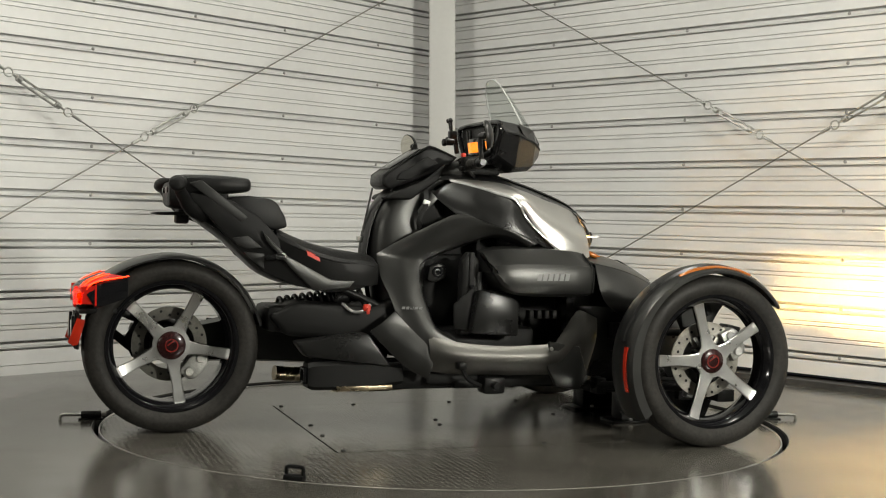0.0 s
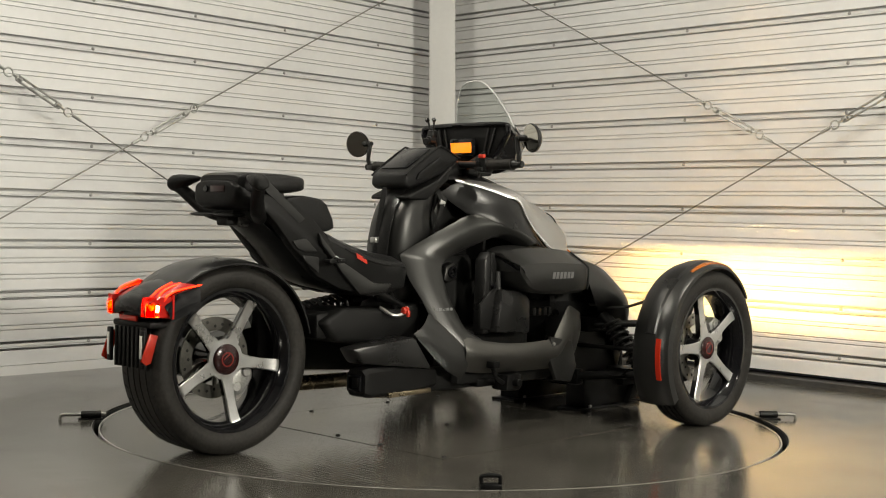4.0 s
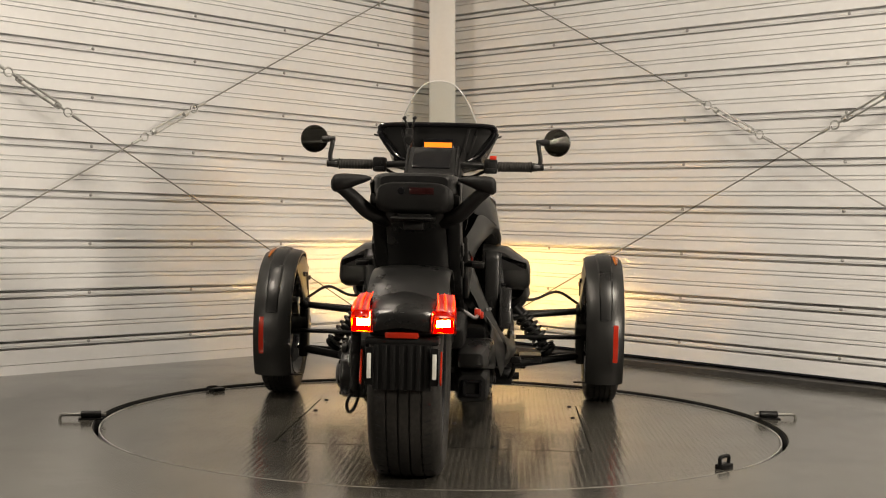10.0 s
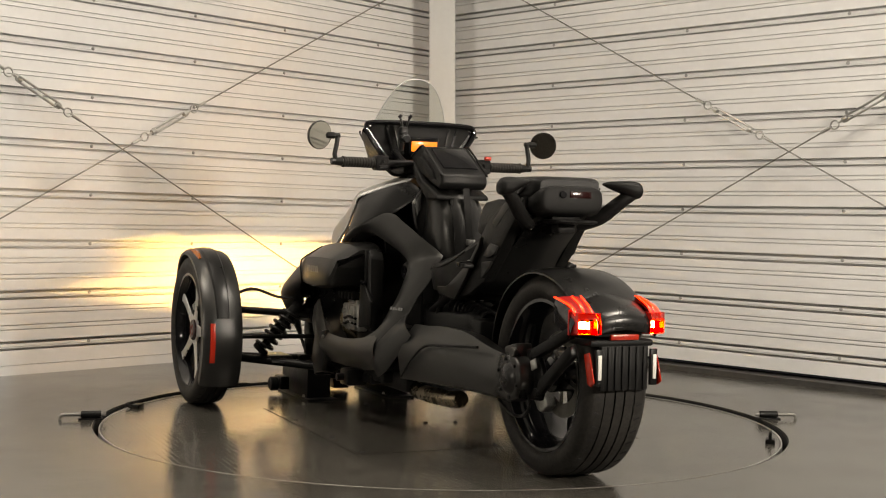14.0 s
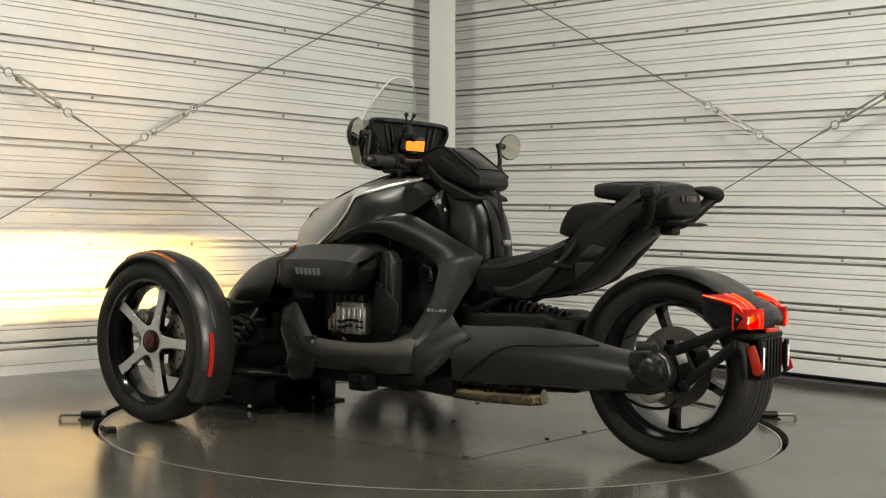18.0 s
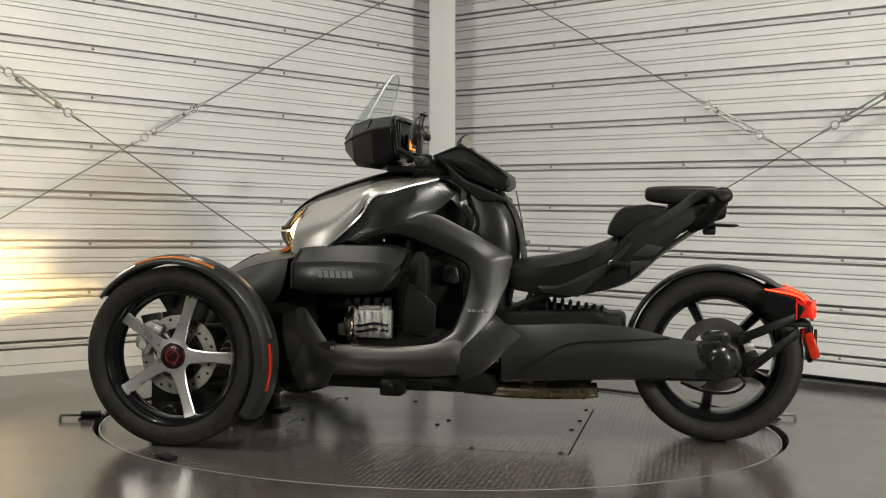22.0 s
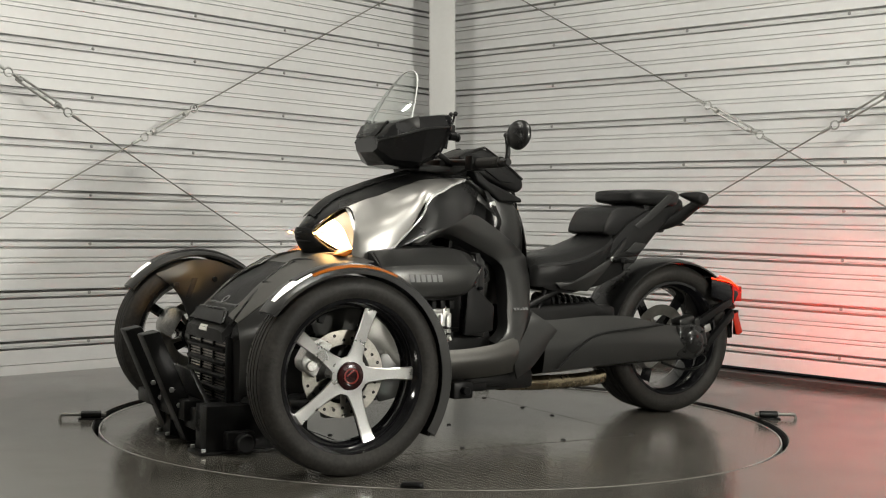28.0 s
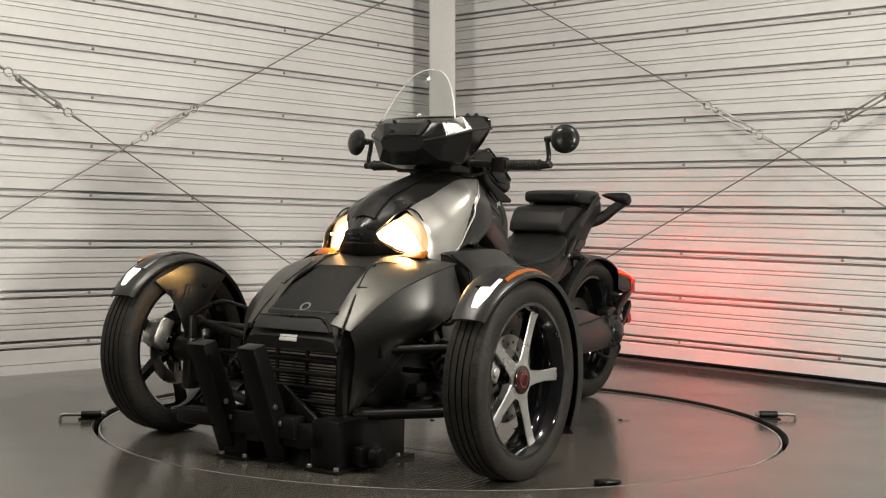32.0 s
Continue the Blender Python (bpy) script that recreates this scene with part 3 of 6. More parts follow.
def tyre_mesh(R, half, bead, grooves):
    """A tyre's closed section with a rounded shoulder and tread grooves."""
    prof = [(bead, -half * 0.80), (bead + 0.012, -half * 0.93), ((bead + R) * 0.5, -half), (R - 0.022, -half * 0.95), (R - 0.008, -half * 0.84)]
    edge = half * 0.76
    stops = []
    for g in grooves:
        stops += [(R - 0.002 - 0.004 * (g * 1.0) ** 2, edge * g - 0.0030), (R - 0.007, edge * g - 0.0022), (R - 0.007, edge * g + 0.0022), (R - 0.002 - 0.004 * g ** 2, edge * g + 0.0030)]
    prof += [(R - 0.0055, -edge)] + stops + [(R - 0.0055, edge)]
    prof += [(R - 0.008, half * 0.84), (R - 0.022, half * 0.95), ((bead + R) * 0.5, half), (bead + 0.012, half * 0.93), (bead, half * 0.80), (bead - 0.006, 0)]
    return ring_lathe(prof, 96)


def sipes(R, half, count, lean):
    """Cross cuts of the tread: thin dark bars let into the shoulders."""
    bm = bmesh.new()
    for i in range(count):
        a = 360 * i / count
        for s in (-1, 1):
            b = box(-0.0028, 0.0028, 0.0, half * 0.29, -0.006, 0.0014, 0)
            b = moved(b, pose(0, 0, R - 0.0055, 0, 0, lean * s) if s > 0 else pose(0, 0, R - 0.0055, 0, 0, 180 - lean))
            b = moved(b, Matrix.Translation((0, s * half * 0.47, 0)))
            bm = cat(bm, moved(b, pose(0, 0, 0, 0, a + (s > 0) * 180 / count, 0)))
    return bm


def build_wheel(parent, x, y, z, side, R, half, first, face, disc, caliper=0):
    """A five-spoke wheel; its outer face looks to +y, and side -1 turns it round."""
    w = empty("wheel", pose(x, y, z, 0, 0, 0 if side > 0 else 180), parent)
    bead = 0.220
    part("tyre", tyre_mesh(R, half, bead, (-0.62, -0.2, 0.2, 0.62)), M_RUBBER, w, "black rubber tyre with a grooved tread")
    tagged(part("tread_pattern", sipes(R, half, 44, 24), M_GAP, w), kind="stuff")
    o = half * 0.86
    rim = [(bead + 0.004, o), (bead + 0.006, o - 0.004), (bead - 0.004, o - 0.012), (bead - 0.016, o - 0.030), (bead - 0.018, -o + 0.03), (bead - 0.004, -o + 0.01), (bead + 0.006, -o + 0.003),
           (bead + 0.004, -o), (bead - 0.006, -o), (bead - 0.014, -o + 0.014), (bead - 0.026, -o + 0.034), (bead - 0.027, o - 0.034), (bead - 0.020, o - 0.016), (bead - 0.006, o)]
    part("rim", ring_lathe(rim, 80), M_GLOSS, w, "gloss black rim")
    lip, o = o, face
    part("hub", cat(lathe([(0.030, -lip + 0.02), (0.052, -lip + 0.03), (0.050, o - 0.012), (0.040, o - 0.006)], 32, True, "Y")), M_GLOSS, w)
    for i in range(5):
        a = first + 72 * i
        prof = []
        rows = ((0.038, 0.0300, o + 0.001, 0.030), (0.075, 0.0215, o + 0.001, 0.024), (0.130, 0.0175, o * 0.9 + lip * 0.1, 0.022), (0.185, 0.0195, o * 0.6 + lip * 0.4 - 0.004, 0.024), (0.204, 0.0205, o * 0.15 + lip * 0.85 - 0.010, 0.026), (0.211, 0.0210, lip - 0.010, 0.022))
        secs, backs = [], []
        for r, hw, yo, dep in rows:
            secs.append([(r, yo - 0.003, -hw), (r, yo, -hw + 0.003), (r, yo, hw - 0.003), (r, yo - 0.003, hw)])
            backs.append([(r, yo - 0.0034, -hw), (r, yo - 0.0034, hw), (r, yo - dep - 0.004, hw * 0.7), (r, yo - dep - 0.004, -hw * 0.7)])
        part("spoke", moved(loft(secs, 3), pose(0, 0, 0, 0, -a, 0)), M_ALU, w, "machined silver spoke", smooth=25)
        part("spoke_back", moved(loft(backs, 3), pose(0, 0, 0, 0, -a, 0)), M_GLOSS, w, smooth=25)
    cr = 0.041 if R < 0.292 else 0.048
    part("hub_ring", ring_lathe([(cr + 0.016, o - 0.006), (cr + 0.0155, o + 0.0012), (cr + 0.001, o + 0.0016), (cr + 0.001, o - 0.006)], 48), M_ALU, w, "machined silver ring round the hub cap")
    part("hub_cap", lathe([(cr, o - 0.01), (cr, o + 0.006), (cr - 0.004, o + 0.0095), (0.020, o + 0.0105), (0.0005, o + 0.0108)], 36, True, "Y"), M_HUB, w, "dark red round hub cap")
    mark = cat(ring_lathe([(0.023, o + 0.0101), (0.023, o + 0.0118), (0.0185, o + 0.0120), (0.0185, o + 0.0101)], 24), moved(box(-0.012, 0.018, o + 0.0105, o + 0.0122, -0.002, 0.0025, 0.0005), pose(0, 0, 0.010, 0, 35, 0)))
    part("hub_mark", mark, M_HUBLINE, w)
    yb = -0.018
    d = ring_lathe([(0.128, yb), (0.128, yb + 0.005), (0.086, yb + 0.005), (0.086, yb)], 60)
    part("brake_disc", d, disc, w, "drilled steel brake disc")
    holes = bmesh.new()
    for i in range(24):
        a = 2 * math.pi * i / 24
        r = 0.099 + 0.008 * (i % 3)
        holes = cat(holes, moved(lathe([(0.0005, 0.0), (0.005, 0.0), (0.005, 0.0012), (0.0005, 0.0012)], 8, False, "Y"), Matrix.Translation((r * math.cos(a), yb + 0.0045, r * math.sin(a)))))
    part("disc_holes", holes, M_GAP, w)
    part("disc_carrier", cat(*[moved(box(0.035, 0.092, yb, yb + 0.004, -0.008, 0.008, 0.001), pose(0, 0, 0, 0, 72 * i + 20, 0)) for i in range(5)], lathe([(0.05, yb - 0.004), (0.05, yb + 0.006)], 24, True, "Y")), disc, w)
    ca = cat(slab([(-0.055, -0.03), (0.055, -0.03), (0.05, 0.02), (0.03, 0.034), (-0.03, 0.034), (-0.05, 0.02)], yb - 0.03, yb + 0.028, 0.006), rod((-0.03, yb + 0.02, 0.0), (-0.03, yb + 0.036, 0.0), 0.016), rod((0.03, yb + 0.02, 0.0), (0.03, yb + 0.036, 0.0), 0.016))
    part("caliper", moved(moved(ca, Matrix.Translation((0, 0, 0.112))), pose(0, 0, 0, 0, caliper, 0)), M_ENGINE, w, "cast metal brake caliper")
    return w


def both(name, make, material, root, label="", smooth=40):
    """A part on the left and its mirror image on the right."""
    part(name, make(), material, root, label, smooth)
    part(name, flip(make()), material, root, label, smooth)


def bars(chars, h, adv, x0, z0, slant=0.2):
    """Small upright bars in place of lettering, in the x-z plane at y = 0."""
    bm = bmesh.new()
    for i in range(chars):
        x = x0 + adv * i
        bm = cat(bm, hexa([(x, 0, z0), (x + adv * 0.72, 0, z0), (x + adv * 0.72 + slant * h, 0, z0 + h), (x + slant * h, 0, z0 + h)],
                          [(x, 0.0016, z0), (x + adv * 0.72, 0.0016, z0), (x + adv * 0.72 + slant * h, 0.0016, z0 + h), (x + slant * h, 0.0016, z0 + h)], 0))
    return bm


def fender_front(root, side):
    f = flip if side < 0 else (lambda b: b)
    cy = 0.664

    def rad(k):
        return 0.300 + 0.016 * max(0, (k - 0.36) / 0.64) ** 1.2, 0.70 + 0.30 * min(1, k / 0.25)

    def shell(k):
        w, drop = 0.074, 0.004 + 0.022 * max(0, min(1, (k - 0.30) / 0.45)) ** 1.2
        s = [(-drop, w), (0.004, w + 0.001), (0.012, w * 0.84), (0.017, w * 0.34), (0.017, -w * 0.34), (0.012, -w * 0.84), (0.004, -w - 0.001), (-drop * 0.6, -w), (-drop * 0.6, -w + 0.004), (0.002, -w * 0.90), (0.009, 0), (0.002, w * 0.90), (-drop, w - 0.004)]
        return [(o, cy + y, cy) for o, y in s]
    fen = part("front_fender", f(arc_shell(FRONT_X, 0.287, shell, 36, 215, 54, rad)), M_GREY, root, "satin graphite front mudguard")
    w2 = 0.034
    sec = [(0.012, w2), (0.022, w2 * 0.75), (0.025, 0), (0.022, -w2 * 0.75), (0.012, -w2)]
    part("fender_ridge", f(arc_shell(FRONT_X, 0.287, [(o, cy + 0.002 + y, cy) for o, y in sec], 58, 168, 26, lambda k: (0.301 + 0.012 * max(0, k - 0.25), 1.0 - 0.4 * abs(k - 0.4)))), M_BLACK, fen, "raised black ridge")
    sec = [(0.005, 0.058), (0.014, 0.061), (0.0205, 0.049), (0.018, 0.036)]
    part("amber_marker", f(arc_shell(FRONT_X, 0.287, [(o, cy + y, cy + 0.05) for o, y in sec], 66, 116, 18, lambda k: (0.3005, 0.4 + 0.6 * min(1, 4 * k, 4 * (1 - k))))), M_AMBER, fen, "amber side marker")
    sec = [(0.010, -0.002), (0.019, 0.0), (0.0205, 0.020), (0.016, 0.032), (0.008, 0.032)]
    part("marker_lamp", f(arc_shell(FRONT_X, 0.287, [(o, cy - 0.002 + y, cy + 0.01) for o, y in sec], 43, 67, 14, lambda k: (0.3005, 0.60 + 0.7 * min(1, 2.4 * k)))), M_DRL, fen, "white daytime lamp, lit")
    sec = [(0.008, 0.030), (0.0184, 0.031), (0.0178, 0.050), (0.008, 0.051)]
    part("reflector", f(arc_shell(FRONT_X, 0.287, [(o, cy + y, cy) for o, y in sec], 171, 197, 12, lambda k: (rad((135 + 26 * k) / 179)[0], 1.0))), M_REFL, fen, "red reflector on the mudguard's back")
    # inner stay from the mudguard down to the upright
    st = sheet([[(0.90, 0.595, 0.52), (0.73, 0.592, 0.575), (0.56, 0.592, 0.53)], [(0.82, 0.588, 0.45), (0.73, 0.584, 0.47), (0.64, 0.584, 0.45)], [(0.765, 0.580, 0.33), (0.735, 0.578, 0.33), (0.70, 0.578, 0.33)]], 0.010, 12, 8)
    part("fender_stay", f(st), M_GREY, fen, "graphite inner stay")
    for o in ([(0.745, 0.505), (0.765, 0.505), (0.79, 0.435), (0.772, 0.430)], [(0.815, 0.488), (0.840, 0.488), (0.838, 0.470), (0.818, 0.470)]):
        part("stay_slot", f(slab(o, 0.575, 0.598, 0.002)), M_GAP, fen, "dark slot in the stay")
    for x in (0.68,):
        part("stay_bolt", f(rod((x, 0.572, 0.50), (x, 0.588, 0.50), 0.010)), M_BLACK, fen)
    part("mud_flap", f(cat(slab([(0.468, 0.122), (0.482, 0.100), (0.490, 0.104), (0.476, 0.126)], 0.600, 0.728, 0.002), box(0.470, 0.500, 0.545, 0.606, 0.099, 0.104, 0.002))), M_TEXT, fen, "black rubber flap")
    return fen


def spring(a, b, r, turns, wire):
    a, b = Vector(a), Vector(b)
    q = (b - a).to_track_quat("Z", "Y").to_matrix().to_4x4()
    L = (b - a).length
    pts = [(r * math.cos(2 * math.pi * turns * i / (turns * 10)), r * math.sin(2 * math.pi * turns * i / (turns * 10)), L * i / (turns * 10)) for i in range(turns * 10 + 1)]
    return moved(tube(pts, wire, turns * 14, 6), Matrix.Translation(a) @ q)


def suspension(root, side):
    f = flip if side < 0 else (lambda b: b)
    up = part("upper_arm", f(cat(rod((0.70, 0.575, 0.372), (0.60, 0.27, 0.350), 0.013), rod((0.70, 0.575, 0.372), (0.79, 0.26, 0.345), 0.013), rod((0.70, 0.56, 0.36), (0.70, 0.59, 0.385), 0.020))), M_STAND, root, "black tubular upper arm")
    lo = part("lower_arm", f(cat(rod((0.72, 0.585, 0.185), (0.52, 0.22, 0.150), 0.016), rod((0.72, 0.585, 0.185), (0.86, 0.20, 0.150), 0.016), slab([(0.58, 0.165), (0.79, 0.165), (0.76, 0.190), (0.62, 0.190)], 0.33, 0.42, 0.004), rod((0.72, 0.56, 0.17), (0.72, 0.60, 0.205), 0.022))), M_STAND, root, "black tubular lower arm")
    part("upright", f(cat(slab([(0.695, 0.15), (0.765, 0.15), (0.755, 0.40), (0.705, 0.40)], 0.562, 0.600, 0.008), rod((FRONT_X, 0.56, 0.285), (FRONT_X, 0.635, 0.285), 0.045))), M_GREY, root, "dark cast wheel upright")
    sh = part("shock", f(cat(rod((0.66, 0.455, 0.205), (0.62, 0.30, 0.395), 0.016), rod((0.645, 0.40, 0.272), (0.62, 0.30, 0.395), 0.024), rod((0.66, 0.455, 0.205), (0.655, 0.44, 0.222), 0.034))), M_STAND, root, "black shock absorber")
    part("coil_spring", f(spring((0.655, 0.442, 0.220), (0.627, 0.325, 0.365), 0.034, 7, 0.0065)), M_BLACK, root, "black coil spring")
    part("tie_rod", f(rod((0.61, 0.58, 0.270), (0.60, 0.20, 0.265), 0.009)), M_STAND, root)
    part("brake_hose", f(tube([(0.74, 0.57, 0.40), (0.70, 0.48, 0.45), (0.63, 0.38, 0.42), (0.56, 0.28, 0.43)], 0.006, 20, 8)), M_BLACK, root)
    for b in ((0.52, 0.56, 0.20, 0.26, 0.12, 0.18), (0.80, 0.86, 0.19, 0.24, 0.13, 0.17), (0.57, 0.83, 0.22, 0.27, 0.32, 0.38)):
        part("arm_bracket", f(box(*b, 0.006)), M_STAND, root)


def build_nose(root):
    """The lower nose: a wedge with a grille, a beak above it and shields up to the headlamps."""
    def sec(x, wt, wm, wb, zt, zs, zm, zb):
        half = [(wt, zt), (wm * 0.93, zs), (wm, zm), (wb, zb)]
        return [(x, y, z) for y, z in half] + [(x, -y, z) for y, z in half[::-1]]
    st = [sec(0.905, 0.10, 0.175, 0.165, 0.382, 0.365, 0.350, 0.130), sec(0.865, 0.13, 0.205, 0.185, 0.452, 0.415, 0.370, 0.120), sec(0.76, 0.15, 0.225, 0.165, 0.520, 0.470, 0.400, 0.120),
          sec(0.62, 0.16, 0.225, 0.140, 0.572, 0.530, 0.430, 0.125), sec(0.50, 0.16, 0.225, 0.14, 0.600, 0.555, 0.44, 0.13), sec(0.42, 0.14, 0.20, 0.15, 0.60, 0.55, 0.44, 0.14)]
    part("nose_cowl", loft(st, 1), M_BLACK, root, "satin black lower nose cowl", smooth=18)
    # raised bonnet with the badge, flat on top with sharp shoulders
    def plate(x, w, z):
        return [(x, -w - 0.014, z - 0.034), (x, -w, z - 0.004), (x, -w * 0.82, z + 0.004), (x, w * 0.82, z + 0.004), (x, w, z - 0.004), (x, w + 0.014, z - 0.034)]
    part("nose_bonnet", loft([plate(0.925, 0.166, 0.372), plate(0.900, 0.164, 0.398), plate(0.866, 0.150, 0.446), plate(0.775, 0.128, 0.524), plate(0.665, 0.100, 0.583)], 1), M_TEXT, root, "grained black bonnet over the grille", smooth=15)
    part("intake", hexa([(0.916, -0.150, 0.396), (0.916, 0.150, 0.396), (0.886, 0.088, 0.430), (0.886, -0.160 + 0.012, 0.430)], [(0.922, -0.150, 0.398), (0.922, 0.150, 0.398), (0.890, 0.088, 0.434), (0.890, -0.148, 0.434)], 0.001), M_GAP, root, "dark intake slot")
    part("intake_brow", tube([(0.884, -0.150, 0.434), (0.888, 0.0, 0.437), (0.884, 0.095, 0.434), (0.918, 0.156, 0.398)], 0.0045, 20, 6), M_BLACK, root, "raised lip over the intake")
    part("bonnet_back", loft([plate(0.668, 0.112, 0.584), plate(0.60, 0.150, 0.606), plate(0.535, 0.165, 0.620)], 1), M_SILL, root, "graphite plate below the headlamps", smooth=15)
    both("shield_recess", lambda: hexa([(0.780, 0.145, 0.520), (0.665, 0.125, 0.590), (0.610, 0.215, 0.574), (0.715, 0.222, 0.520)], [(0.780, 0.145, 0.526), (0.665, 0.125, 0.597), (0.610, 0.215, 0.581), (0.715, 0.222, 0.527)], 0.002), M_GLOSS, root, "dark recessed panel")
    both("recess_lip", lambda: tube([(0.780, 0.145, 0.529), (0.715, 0.224, 0.530), (0.608, 0.217, 0.584), (0.663, 0.124, 0.600), (0.780, 0.145, 0.529)], 0.0028, 40, 6), M_GREY, root, "raised rim of the recess")
    both("shield_edge", lambda: tube([(0.90, 0.178, 0.392), (0.86, 0.170, 0.440), (0.79, 0.150, 0.508), (0.66, 0.118, 0.588), (0.58, 0.130, 0.612), (0.52, 0.165, 0.622)], 0.006, 24, 6), M_BLACK, root, "raised edge beside the bonnet")
    part("badge", moved(ring_lathe([(0.019, -0.001), (0.019, 0.003), (0.013, 0.003), (0.013, -0.001)], 24), pose(0.850, 0, 0.4635) @ pose(0, 0, 0, 0, 40, 0) @ pose(0, 0, 0, 90, 0, 0)), M_MARK, root, "grey oval badge")
    part("label_plate", moved(cat(box(-0.006, 0.006, -0.038, 0.028, -0.010, 0.010, 0.001)), pose(0.920, 0, 0.372, 0, -25, 0)), M_LABEL, root, "small white paper label")

    # side shields running back to the headlamps
    both("nose_shield", lambda: sheet([[(0.89, 0.13, 0.420), (0.76, 0.125, 0.540), (0.62, 0.115, 0.610), (0.50, 0.10, 0.625)],
                                       [(0.885, 0.202, 0.402), (0.755, 0.248, 0.503), (0.615, 0.290, 0.564), (0.46, 0.302, 0.600)]], 0.012, 14, 6), M_SILL, root, "graphite shield beside the bonnet")
    both("nose_cheek", lambda: sheet([[(0.885, 0.200, 0.398), (0.76, 0.246, 0.500), (0.62, 0.290, 0.560), (0.48, 0.302, 0.595)],
                                      [(0.882, 0.216, 0.330), (0.765, 0.312, 0.405), (0.66, 0.362, 0.440), (0.50, 0.340, 0.470)],
                                      [(0.872, 0.186, 0.150), (0.80, 0.222, 0.215), (0.72, 0.270, 0.335), (0.60, 0.290, 0.405)]], 0.010, 16, 12), M_GREY, root, "graphite cheek panel of the nose")
    # grille
    g = part("grille", cat(box(0.898, 0.916, -0.180, 0.180, 0.345, 0.360, 0.004), box(0.890, 0.912, -0.175, 0.175, 0.135, 0.152, 0.004), box(0.893, 0.914, -0.185, -0.168, 0.14, 0.355, 0.004), box(0.893, 0.914, 0.168, 0.185, 0.14, 0.355, 0.004)), M_TEXT, root, "black plastic grille")
    for i in range(4):
        z = 0.186 + 0.042 * i
        part("slat", moved(box(-0.010, 0.010, -0.172, 0.172, -0.006, 0.006, 0.002), pose(0.912, 0, z, 0, 18, 0)), M_TEXT, g)
    for y in (-0.058, 0.058):
        part("upright_bar", box(0.902, 0.914, y - 0.005, y + 0.005, 0.15, 0.35, 0.002), M_TEXT, g)
    part("radiator", cat(*[box(0.9065, 0.9085, -0.168, 0.168, 0.153 + 0.0095 * i, 0.157 + 0.0095 * i, 0) for i in range(21)]), M_DISC, g, "silver radiator fins")
    part("belly_guard", hexa([(0.90, -0.15, 0.10), (0.90, 0.15, 0.10), (0.90, 0.165, 0.135), (0.90, -0.165, 0.135)], [(0.52, -0.19, 0.12), (0.52, 0.19, 0.12), (0.52, 0.20, 0.16), (0.52, -0.20, 0.16)], 0.01), M_TEXT, root)


